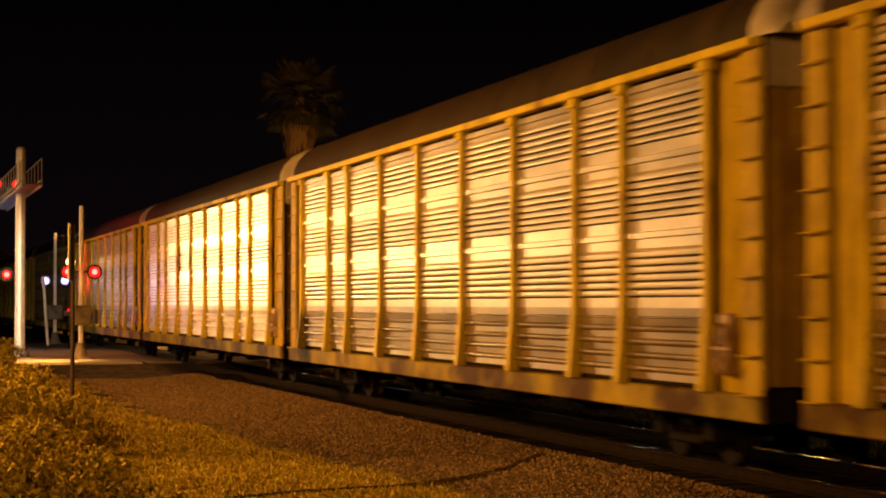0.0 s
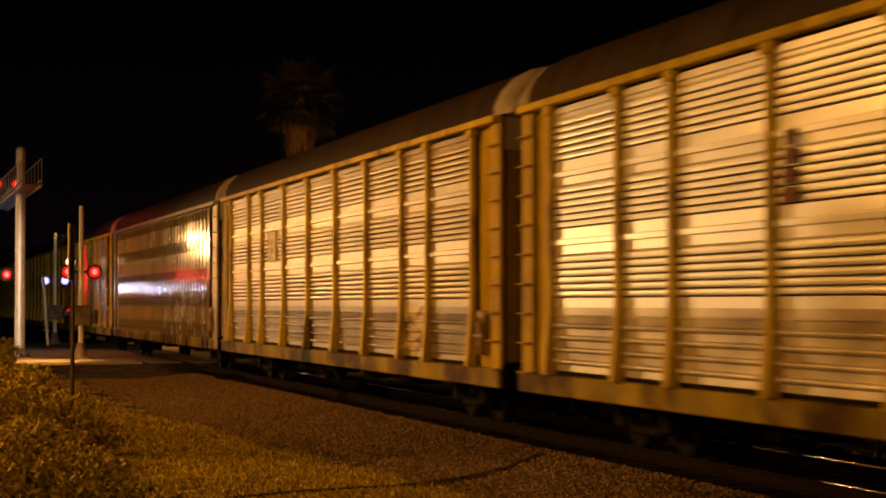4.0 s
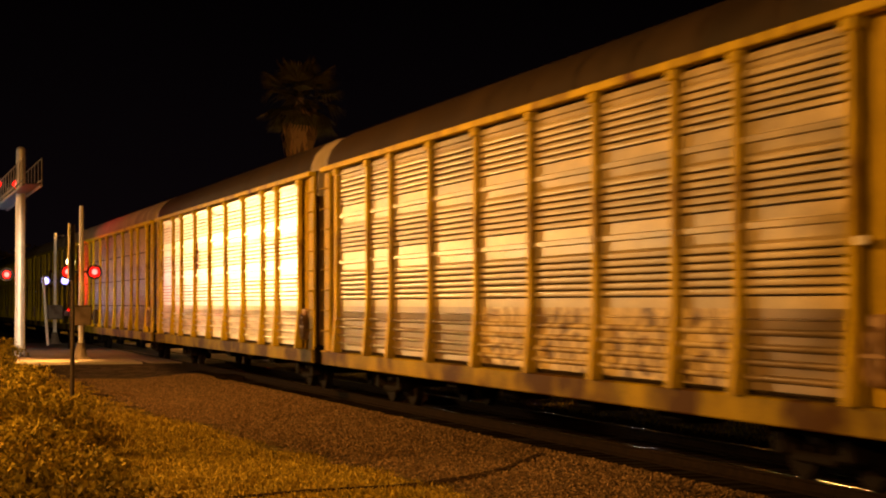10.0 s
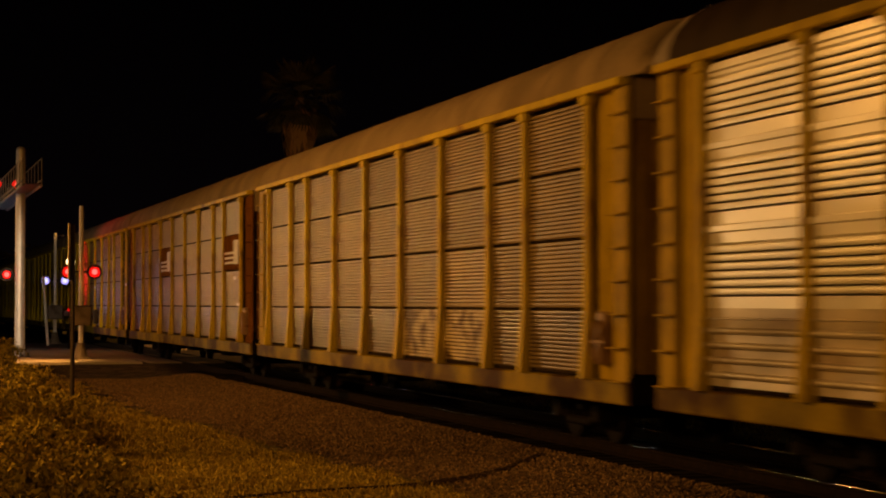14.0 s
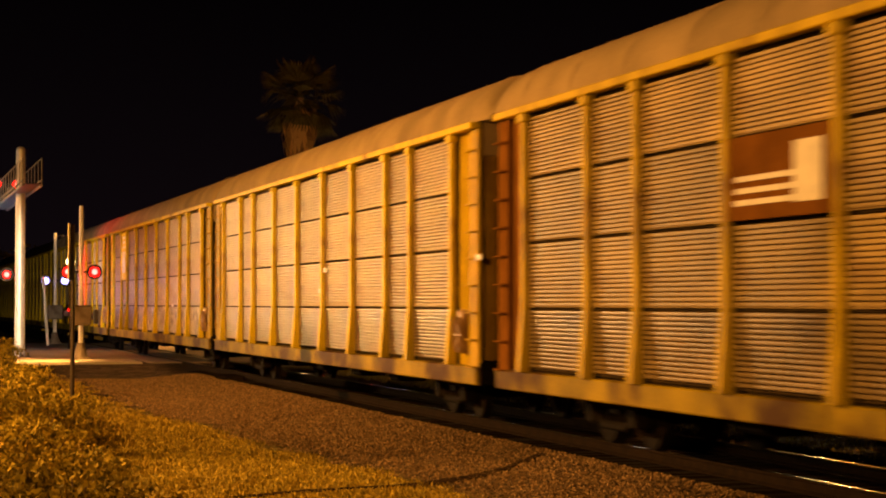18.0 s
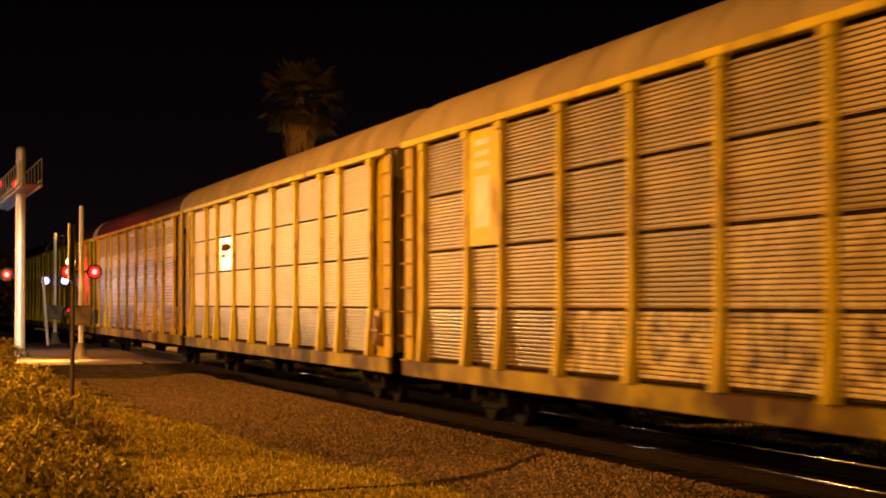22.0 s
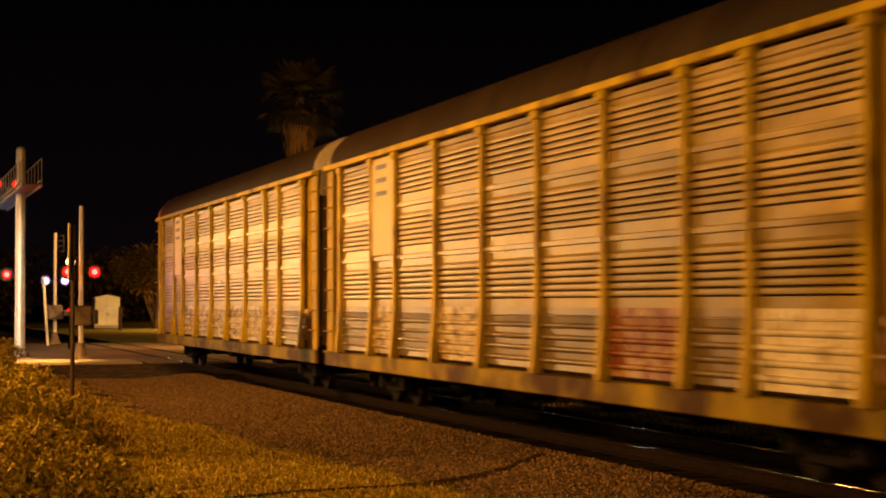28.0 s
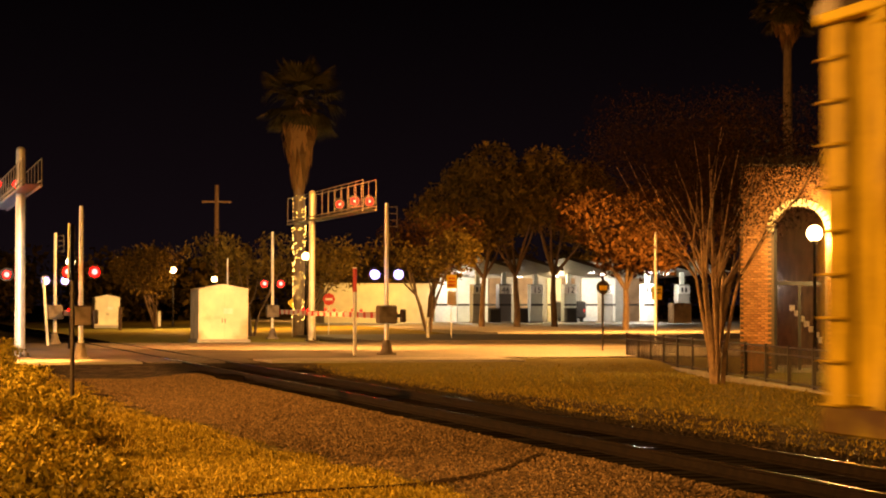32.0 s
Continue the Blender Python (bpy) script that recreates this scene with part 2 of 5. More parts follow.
def bar(bm, a, b, r0, r1=None, seg=10):
    a, b = Vector(a), Vector(b)
    d = b - a
    m = Matrix.Translation((a + b) / 2) @ d.to_track_quat("Z", "Y").to_matrix().to_4x4()
    bmesh.ops.create_cone(bm, cap_ends=True, segments=seg, radius1=r0, radius2=r0 if r1 is None else r1, depth=d.length, matrix=m)
    return bm


def B():
    return bmesh.new()


def ball(bm, c, r, seg=16):
    bmesh.ops.create_uvsphere(bm, u_segments=seg, v_segments=seg // 2 + 2, radius=r, matrix=Matrix.Translation(c))
    for f in bm.faces:
        f.smooth = True
    return bm


def from_lists(name, verts, faces, mat):
    me = bpy.data.meshes.new(name)
    me.from_pydata(verts, [], faces)
    me.materials.append(mat)
    return me


def extrude_profile(bm, pts, x0, x1, smooth=False):
    """A sheet swept along x from a profile of (y, z) points."""
    a = [bm.verts.new((x0, y, z)) for y, z in pts]
    b = [bm.verts.new((x1, y, z)) for y, z in pts]
    for i in range(len(pts) - 1):
        f = bm.faces.new((a[i], b[i], b[i + 1], a[i + 1]))
        f.smooth = smooth
    return a, b


# ---- ground ----
ROAD_X0, ROAD_X1 = -110.0, -73.0


def ground_z(x, y):
    z = -0.32 + 0.03 * math.sin(x * 0.31 + y * 0.2) + 0.02 * math.sin(y * 0.9 - x * 0.13)
    a = abs(y - 10.8)
    bed = -0.185 if a < 1.7 else -0.185 - min(0.15, (a - 1.7) * 0.10)
    if a < 3.4:
        z = bed
    elif a < 5.0:
        k = (a - 3.4) / 1.6
        z = -0.335 * (1 - k) + z * k
    k = min(1.0, max(0.0, (x - (ROAD_X0 - 8)) / 6)) * min(1.0, max(0.0, ((ROAD_X1 + 5) - x) / 4))
    z = z * (1 - k) + (-0.07) * k
    far = min(1.0, max(0.0, (-x - 135) / 40)) * min(1.0, max(0.0, (y - 24) / 15))
    return z + far * 0.35


def build_ground():
    xs = [-2500, -1500, -900, -600, -420] + [-320 + 8 * i for i in range(23)] + [-138 + 1.5 * i for i in range(45)] + [-70 + 0.8 * i for i in range(100)] + [12, 30, 60, 150, 500]
    ys = [-800, -300, -100, -50, -30] + [-20 + 4 * i for i in range(5)] + [0.5 + 0.5 * i for i in range(56)] + [29 + 2 * i for i in range(16)] + [66, 80, 110, 160, 300, 700, 1500]
    verts = [(x, y, ground_z(x, y)) for x in xs for y in ys]
    n = len(ys)
    faces = [(i * n + j, i * n + n + j, i * n + n + j + 1, i * n + j + 1) for i in range(len(xs) - 1) for j in range(n - 1)]
    m = bpy.data.materials.new("earth_gravel_and_turf")
    m.use_nodes = True
    nd, l = m.node_tree.nodes, m.node_tree.links
    b = nd["Principled BSDF"]
    b.inputs["Roughness"].default_value = 0.95
    b.inputs["Specular IOR Level"].default_value = 0.05
    co = nd.new("ShaderNodeTexCoord")
    big, mid, fine = [nd.new("ShaderNodeTexNoise") for _ in range(3)]
    for t, s in ((big, 0.35), (mid, 2.5), (fine, 22.0)):
        t.inputs["Scale"].default_value, t.inputs["Detail"].default_value = s, 6
        l.new(co.outputs["Object"], t.inputs["Vector"])
    sep = nd.new("ShaderNodeSeparateXYZ")
    l.new(co.outputs["Object"], sep.inputs[0])

    def math_node(op, a, b2):
        k = nd.new("ShaderNodeMath")
        k.operation = op
        for i, v in enumerate((a, b2)):
            if isinstance(v, (int, float)):
                k.inputs[i].default_value = v
            else:
                l.new(v, k.inputs[i])
        return k.outputs[0]

    # turf away from the track, with a ragged edge
    slant = math_node("SUBTRACT", sep.outputs["Y"], math_node("MULTIPLY", math_node("ADD", sep.outputs["X"], 42.0), 0.06))
    off = math_node("ABSOLUTE", math_node("SUBTRACT", slant, 10.9), 0)
    edge = math_node("ADD", math_node("SUBTRACT", off, 5.2), math_node("MULTIPLY", math_node("SUBTRACT", mid.outputs["Fac"], 0.5), 0.9))
    edge = math_node("ADD", edge, math_node("MULTIPLY", math_node("SUBTRACT", big.outputs["Fac"], 0.5), 0.8))
    mask = nd.new("ShaderNodeMapRange")
    mask.inputs["From Min"].default_value, mask.inputs["From Max"].default_value = -0.5, 0.5
    l.new(edge, mask.inputs["Value"])
    gravel, turf = nd.new("ShaderNodeValToRGB"), nd.new("ShaderNodeValToRGB")
    gravel.color_ramp.elements[0].color, gravel.color_ramp.elements[1].color = (0.022, 0.015, 0.009, 1), (0.15, 0.107, 0.068, 1)
    gravel.color_ramp.elements[0].position, gravel.color_ramp.elements[1].position = 0.42, 0.62
    turf.color_ramp.elements[0].color, turf.color_ramp.elements[1].color = (0.16, 0.128, 0.02, 1), (0.30, 0.235, 0.04, 1)
    turf.color_ramp.elements[0].position, turf.color_ramp.elements[1].position = 0.35, 0.7
    mixn = math_node("ADD", math_node("MULTIPLY", fine.outputs["Fac"], 0.6), math_node("MULTIPLY", mid.outputs["Fac"], 0.4))
    l.new(mixn, gravel.inputs[0])
    l.new(mixn, turf.inputs[0])
    mix = nd.new("ShaderNodeMix")
    mix.data_type = "RGBA"
    l.new(mask.outputs[0], mix.inputs["Factor"])
    l.new(gravel.outputs[0], mix.inputs[6])
    l.new(turf.outputs[0], mix.inputs[7])
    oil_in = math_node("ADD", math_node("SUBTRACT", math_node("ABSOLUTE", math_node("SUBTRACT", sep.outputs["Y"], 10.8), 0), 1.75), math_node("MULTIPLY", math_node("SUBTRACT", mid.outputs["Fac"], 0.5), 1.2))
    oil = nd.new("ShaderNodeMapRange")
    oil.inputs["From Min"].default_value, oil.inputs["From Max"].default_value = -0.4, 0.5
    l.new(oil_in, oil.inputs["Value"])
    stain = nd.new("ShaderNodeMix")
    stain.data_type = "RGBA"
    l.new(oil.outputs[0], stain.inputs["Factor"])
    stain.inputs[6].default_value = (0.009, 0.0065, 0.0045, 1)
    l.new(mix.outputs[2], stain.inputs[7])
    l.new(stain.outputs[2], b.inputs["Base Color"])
    bp = nd.new("ShaderNodeBump")
    bp.inputs["Strength"].default_value, bp.inputs["Distance"].default_value = 0.8, 0.05
    l.new(mixn, bp.inputs["Height"])
    l.new(bp.outputs[0], b.inputs["Normal"])
    ob = new("ground", from_lists("ground", verts, faces, m))
    tagged(ob, "sandy gravel and thin night-lit turf round the track", "ground", kind="structure")


build_ground()


def slab(name, x0, x1, y0, y1, z0, z1, mat, label, category, bevel=0.0):
    return tagged(part(name, box(B(), x0, x1, y0, y1, z0, z1, bevel), mat), label, category, kind="structure")


slab("road", ROAD_X0, ROAD_X1 - 4, -60, 9.0, -0.2, -0.02, M_ASPHALT, "worn asphalt street running up to the rails", "road")
slab("road", ROAD_X0, ROAD_X1 - 4, 12.6, 130, -0.2, -0.02, M_ASPHALT, "worn asphalt street beyond the rails", "road")
slab("pavement", ROAD_X1 - 3.9, ROAD_X1, -40, 8.6, -0.2, 0.0, M_CONCRETE, "pale concrete footway beside the street", "pavement")
slab("pavement", ROAD_X1 - 3.9, ROAD_X1, 13.0, 22.0, -0.2, 0.0, M_CONCRETE, "pale concrete footway beside the street", "pavement")
slab("pavement", -300, -139, 40, 130, -0.2, 0.06, M_CONCRETE, "pale concrete forecourt before the bus bays", "pavement")
slab("road", -138, ROAD_X0 - 3, 26.0, 130, -0.2, -0.03, M_ASPHALT, "asphalt side lane under the street lamps", "road")


def rail(y, lift):
    ob = thing("rail", "rusty steel rail with a polished head, spiked to timber sleepers", "rail", "rails of the track", pose(0, y, lift))
    bm = B()
    prof = [(-0.07, -0.17), (-0.07, -0.155), (-0.012, -0.13), (-0.01, -0.045), (-0.034, -0.035), (-0.036, -0.004), (0.036, -0.004), (0.034, -0.035), (0.01, -0.045), (0.012, -0.13), (0.07, -0.155), (0.07, -0.17)]
    extrude_profile(bm, prof, -700, 120)
    part("web_and_foot", bm, M_RAIL, ob)
    bm = B()
    extrude_profile(bm, [(-0.036, -0.006), (-0.033, -0.001), (-0.015, 0.0), (0.015, 0.0), (0.033, -0.001), (0.036, -0.006)], -700, 120)
    part("running_head", bm, M_RAILHEAD, ob, "polished steel running surface")


rail(10.05, 0.0)
rail(11.555, 0.0)


# ---- autorack cars ----
HALF = 13.75
BAYS = [2.9, 1.95, 2.95, 2.95, 2.95, 2.95, 2.95, 1.95, 2.9]
TIERS = [(0.99, 1.872), (1.90, 2.832), (2.86, 3.777), (3.805, 4.69)]
SIDE = -1.6
MESHES = {}


def rib_panel(width, z0, z1, style, low, mat):
    """A pressed side panel: ribs run along it; the style sets their pitch and the flat bands."""
    key = (round(width, 2), z0, style, mat.name)
    if key in MESHES:
        return MESHES[key]
    h = z1 - z0
    pts = [(0.0, 0.0)]

    def slat(z, tall, depth):
        if depth > 0.04:
            pts.extend([(0.006 - (depth + 0.006) * math.sin(math.pi * q / 8) ** 0.8, z + tall * (0.5 - 0.5 * math.cos(math.pi * q / 8))) for q in range(9)])
        else:
            pts.extend([(0.010, z), (-depth, z + tall * 0.14), (-depth * 1.13, z + tall * 0.45), (-depth, z + tall * 0.83), (0.010, z + tall)])

    def groove(z0, z1):
        pts.extend([(0.044, z0 + 0.001), (0.044, z1 - 0.001)])

    if style == "seamed":
        z = 0.036 if low else 0.015
        if low:
            groove(0.004, 0.034)
        count = round((h - z) / 0.06)
        pitch = (h - z - 0.01) / count
        for k in range(count):
            slat(z, pitch - 0.0055, 0.009)
            groove(z + pitch - 0.0055, z + pitch)
            z += pitch
        pts.append((0.0, h))
    elif low:
        groove(0.004, 0.030)
        pts.append((0.0, 0.031))
        for k in range(4):
            slat(0.12 + k * 0.165, 0.08, 0.048)
        pts.extend([(0.0, 0.78), (-0.03, 0.79), (-0.03, 0.80), (0.0, 0.81), (0.0, h)])
    else:
        pts.append((0.0, 0.127))
        for k in range(6):
            groove(0.13 + k * 0.096, 0.144 + k * 0.096)
            slat(0.144 + k * 0.096, 0.082, 0.018)
        pts.extend([(0.0, 0.735), (0.0, h - 0.11), (-0.04, h - 0.095), (-0.04, h - 0.03), (0.0, h - 0.015), (0.0, h)])
    bm = B()
    extrude_profile(bm, pts, 0.0, width, False)
    # groove bottoms take the dark colour, so their shade is painted in
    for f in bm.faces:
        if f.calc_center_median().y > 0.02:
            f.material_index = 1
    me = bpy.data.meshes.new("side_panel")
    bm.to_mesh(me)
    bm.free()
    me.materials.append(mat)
    me.materials.append(M_INSIDE_SHADE)
    MESHES[key] = me
    return me


def smooth_panel(width, mat):
    key = ("smooth", round(width, 2))
    if key in MESHES:
        return MESHES[key]
    bm = B()
    n = max(2, round(width / 0.74))
    steps = 12 * n
    xs = [(width * i / steps, -0.014 + 0.014 * math.cos(2 * math.pi * i / 12)) for i in range(steps + 1)]
    lo = [bm.verts.new((x, y, 0.99)) for x, y in xs]
    hi = [bm.verts.new((x, y, 4.74)) for x, y in xs]
    for i in range(len(xs) - 1):
        bm.faces.new((lo[i], lo[i + 1], hi[i + 1], hi[i])).smooth = True
    me = bpy.data.meshes.new("side_panel")
    bm.to_mesh(me)
    bm.free()
    me.materials.append(mat)
    MESHES[key] = me
    return me


def cached(key, make, mat):
    key = (key, mat.name)
    if key not in MESHES:
        bm = make()
        me = bpy.data.meshes.new(key[0])
        bm.to_mesh(me)
        bm.free()
        me.materials.append(mat)
        MESHES[key] = me
    return MESHES[key]


def post_mesh():
    """A pressed channel with a capped head and a foot that flares outwards over the lowest tier."""
    bm = B()
    box(bm, -0.08, 0.08, -0.09, 0.0, 1.80, 4.72, 0.012)
    box(bm, -0.17, 0.17, -0.125, 0.0, 4.60, 4.735, 0.02)
    lo, hi = [], []
    for sx, y0 in ((-1, 0.0), (-1, 1.0), (1, 1.0), (1, 0.0)):
        lo.append(bm.verts.new((sx * 0.09, -0.16 * y0, 0.955)))
        hi.append(bm.verts.new((sx * 0.08, -0.092 * y0, 1.84)))
    for i in range(4):
        j = (i + 1) % 4
        bm.faces.new((lo[i], lo[j], hi[j], hi[i]))
    bm.faces.new(lo)
    bm.faces.new(list(reversed(hi)))
    bmesh.ops.recalc_face_normals(bm, faces=bm.faces[:])
    return bm


def roof_mesh():
    bm = B()
    prof = [(-1.62, 4.84), (-1.60, 5.02), (-1.51, 5.22), (-1.31, 5.425), (-1.03, 5.57), (-0.65, 5.65), (0.0, 5.70)]
    prof = prof + [(-y, z) for y, z in reversed(prof[:-1])]
    extrude_profile(bm, prof, -HALF + 0.35, HALF - 0.35, True)
    return bm


def roof_seam_mesh():
    bm = B()
    prof = [(-1.63, 4.84), (-1.61, 5.03), (-1.52, 5.23), (-1.32, 5.44), (-1.03, 5.585), (-0.65, 5.665), (0.0, 5.715)]
    extrude_profile(bm, prof + [(-y, z) for y, z in reversed(prof[:-1])], -0.03, 0.03, True)
    return bm


def hood_mesh():
    bm = B()
    prof = [(-1.62, 4.84), (-1.60, 5.02), (-1.51, 5.22), (-1.31, 5.425), (-1.03, 5.57), (-0.65, 5.65), (0.0, 5.70)]
    prof = prof + [(-y, z) for y, z in reversed(prof[:-1])]
    rings = []
    for dx, k in ((0.0, 1.015), (0.25, 1.0), (0.48, 0.90), (0.63, 0.66), (0.70, 0.30)):
        rings.append([bm.verts.new((dx, y * (0.94 + 0.06 * k), 4.84 + (z - 4.84) * k)) for y, z in prof])
    for a, b in zip(rings, rings[1:]):
        for i in range(len(prof) - 1):
            f = bm.faces.new((a[i], b[i], b[i + 1], a[i + 1]))
            f.smooth = True
    bm.faces.new(rings[-1])
    return bm


def wheel_mesh():
    bm = B()
    rot = Matrix.Rotation(radians(90), 4, "X")
    bmesh.ops.create_cone(bm, cap_ends=True, segments=28, radius1=0.42, radius2=0.42, depth=0.13, matrix=rot)
    bmesh.ops.create_cone(bm, cap_ends=True, segments=28, radius1=0.45, radius2=0.45, depth=0.03, matrix=Matrix.Translation((0, 0.06, 0)) @ rot)
    bmesh.ops.create_cone(bm, cap_ends=True, segments=16, radius1=0.16, radius2=0.12, depth=0.24, matrix=rot)
    return bm


def truck_frame_mesh():
    bm = B()
    for s in (-1, 1):
        y = s * 1.0
        box(bm, -1.25, 1.25, y - 0.07, y + 0.07, 0.52, 0.66, 0.03)
        box(bm, -0.55, 0.55, y - 0.07, y + 0.07, 0.22, 0.34, 0.03)
        for d in (-1, 1):
            bar(bm, (d * 1.0, y, 0.55), (d * 0.5, y, 0.28), 0.07, seg=6)
            box(bm, d * 0.87 - 0.16, d * 0.87 + 0.16, y - 0.11, y + 0.11, 0.28, 0.58, 0.03)
            bar(bm, (d * 0.2, y - 0.02 * s, 0.32), (d * 0.2, y - 0.02 * s, 0.54), 0.075, seg=8)
    box(bm, -0.2, 0.2, -1.05, 1.05, 0.42, 0.68, 0.03)
    for d in (-1, 1):
        bar(bm, (d * 0.87, -0.95, 0.42), (d * 0.87, 0.95, 0.42), 0.075, seg=10)
    return bm


def rung_mesh():
    return bar(bar(bar(B(), (-0.21, -0.08, 0), (0.21, -0.08, 0), 0.014, seg=6), (-0.21, 0.0, 0), (-0.21, -0.08, 0), 0.012, seg=6), (0.21, 0.0, 0), (0.21, -0.08, 0), 0.012, seg=6)


def end_door_mesh():
    bm = B()
    pts = []
    for i in range(6):
        y = 0.02 + i * 0.25
        pts += [(0.0, y), (0.05, y + 0.05), (0.05, y + 0.18), (0.0, y + 0.23)]
    lo = [bm.verts.new((x, y, 1.05)) for x, y in pts]
    hi = [bm.verts.new((x, y, 4.80)) for x, y in pts]
    for i in range(len(pts) - 1):
        bm.faces.new((lo[i], lo[i + 1], hi[i + 1], hi[i]))
    return bm


def coupler_mesh():
    bm = B()
    box(bm, 0.0, 0.62, -0.1, 0.1, 0.72, 0.92, 0.03)
    box(bm, 0.42, 0.68, -0.16, 0.16, 0.68, 0.97, 0.04)
    bar(bm, (0.1, 0.35, 0.7), (0.55, 0.3, 0.42), 0.03, seg=6)
    return bm


def brake_wheel_mesh():
    bm = B()
    bmesh.ops.create_cone(bm, cap_ends=False, segments=20, radius1=0.29, radius2=0.29, depth=0.05, matrix=Matrix.Rotation(radians(90), 4, "X"))
    bmesh.ops.create_cone(bm, cap_ends=False, segments=20, radius1=0.25, radius2=0.25, depth=0.05, matrix=Matrix.Rotation(radians(90), 4, "X"))
    for i in range(3):
        a = math.pi * i / 3
        bar(bm, (-0.27 * math.cos(a), 0, -0.27 * math.sin(a)), (0.27 * math.cos(a), 0, 0.27 * math.sin(a)), 0.025, seg=6)
    box(bm, -0.16, 0.16, 0.02, 0.14, -0.3, 0.4, 0.03)
    return bm


PANELS = {}
WHEELS, CAR_COUNT = [], []


def autorack(style, panel, paint, roof, hood, label, end_paint=None):
    car = thing("autorack_car", label, "freight car", "cars of the train")
    bm = B()
    box(bm, -HALF, HALF, SIDE - 0.06, SIDE + 0.14, 0.66, 0.955, 0.02)
    if style == "smooth":
        bm.free()
        bm = box(B(), -HALF, HALF, SIDE, SIDE + 0.12, 0.90, 0.97, 0.01)
        for i in range(31):
            x = -HALF + 0.5 + i * (2 * HALF - 1.0) / 30
            box(bm, x - 0.24, x + 0.24, SIDE - 0.02, SIDE + 0.1, 0.66, 0.92, 0.02)
    part("side_sill", bm, M_SILL, car, "grimy yellow side sill")
    part("side_sill", box(B(), -HALF, HALF, 1.46, 1.64, 0.66, 0.955), paint, car)
    bm = box(B(), -HALF + 0.3, HALF - 0.3, -1.4, 1.4, 0.80, 1.02)
    box(bm, -HALF + 0.2, HALF - 0.2, -0.35, 0.35, 0.55, 0.80)
    for x in (-5.5, -2.0, 1.8, 5.2):
        box(bm, x, x + 0.9, -1.1, -0.5, 0.45, 0.8, 0.05)
    part("underframe", bm, M_TRUCK, car)
    # flat sheet close behind the panels, coloured as the shade in their gaps
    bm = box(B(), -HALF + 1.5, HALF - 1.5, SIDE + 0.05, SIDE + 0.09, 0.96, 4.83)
    part("inner_wall", bm, M_INSIDE_SHADE, car)
    part("side_wall", box(B(), -HALF + 0.1, HALF - 0.1, 1.5, 1.6, 0.96, 4.83), panel, car)
    part("top_chord", box(B(), -HALF + 0.1, HALF - 0.1, SIDE - 0.13, SIDE + 0.05, 4.735, 4.845, 0.015), hood if style == "smooth" else paint, car)
    share("roof", cached("roof", roof_mesh, roof), car, Matrix())
    rm = cached("roof_seam", roof_seam_mesh, roof)
    for i in range(12):
        share("roof_seam", rm, car, pose(-HALF + 1.3 + i * (2 * HALF - 2.6) / 11, 0, 0))
    hm = cached("end_hood", hood_mesh, hood)
    share("end_hood", hm, car, pose(HALF - 0.36, 0, 0))
    share("end_hood", hm, car, pose(-HALF + 0.36, 0, 0, 0, 0, 180))
    # the bays
    x = -sum(BAYS) / 2
    lower = M_ZINC_BRIGHT_GRIME if panel is M_ZINC_BRIGHT else M_ZINC_GRIME
    pm = cached("post", post_mesh, paint)
    for i, w in enumerate(BAYS):
        if style == "smooth":
            share("side_panel", smooth_panel(w, panel), car, pose(x, SIDE, 0))
        else:
            share("post", pm, car, pose(x, SIDE, 0))
            for k, (z0, z1) in enumerate(TIERS):
                top = z1 if style == "seamed" or k == 3 else z1 + 0.028
                PANELS[car.name, i, k] = share("side_panel", rib_panel(w, z0, top, style, k == 0, lower if k == 0 else panel), car, pose(x, SIDE, z0))
        x += w
    if style != "smooth":
        share("post", pm, car, pose(x, SIDE, 0))
    if style == "smooth":
        for zz, rows in ((4.55, 4), (3.72, 6), (2.88, 4), (2.05, 5), (1.22, 6)):
            for i in range(30):
                bm = B()
                lm = ("louvre", rows)
                if lm not in MESHES:
                    # slots are thin raised strips with the openings' shade in their colour
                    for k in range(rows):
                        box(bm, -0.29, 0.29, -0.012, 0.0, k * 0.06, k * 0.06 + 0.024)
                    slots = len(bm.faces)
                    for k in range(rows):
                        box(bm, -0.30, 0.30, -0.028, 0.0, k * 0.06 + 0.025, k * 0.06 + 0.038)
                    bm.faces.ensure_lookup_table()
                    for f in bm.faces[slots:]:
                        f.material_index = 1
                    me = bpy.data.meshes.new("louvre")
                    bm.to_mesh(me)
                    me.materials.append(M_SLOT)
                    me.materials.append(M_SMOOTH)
                    MESHES[lm] = me
                bm.free()
                share("louvre", MESHES[lm], car, pose(-11.7 + i * 0.8, SIDE - 0.022, zz - rows * 0.03))
        share("gusset", cached("gusset", lambda: box(B(), -12.2, 12.2, -0.03, 0, 1.06, 1.12), panel), car, pose(0, SIDE, 0))
    # the ends: plain side sheet, corner post with rungs, doors
    a = sum(BAYS) / 2 + 0.085
    for s in (-1, 1):
        bm = box(B(), 0, HALF - a - 0.62, SIDE + 0.06, SIDE + 0.12, 0.96, 4.74)
        ob = part("end_sheet", bm, end_paint or M_CORNER, car)
        ob.matrix_basis = pose(a, 0, 0) if s > 0 else pose(-HALF + 0.62, 0, 0)
        bm = box(B(), -0.26, 0.26, SIDE - 0.02, SIDE + 0.05, 0.70, 4.74, 0.02)
        col = part("corner_post", bm, end_paint or M_CORNER, car)
        col.matrix_basis = pose(s * (HALF - 0.30), 0, 0)
        rm = cached("rung", rung_mesh, end_paint or M_CORNER)
        for k in range(9):
            share("rung", rm, col, pose(0, SIDE - 0.02, 0.95 + k * 0.43))
        dm = cached("end_door", end_door_mesh, end_paint or M_END)
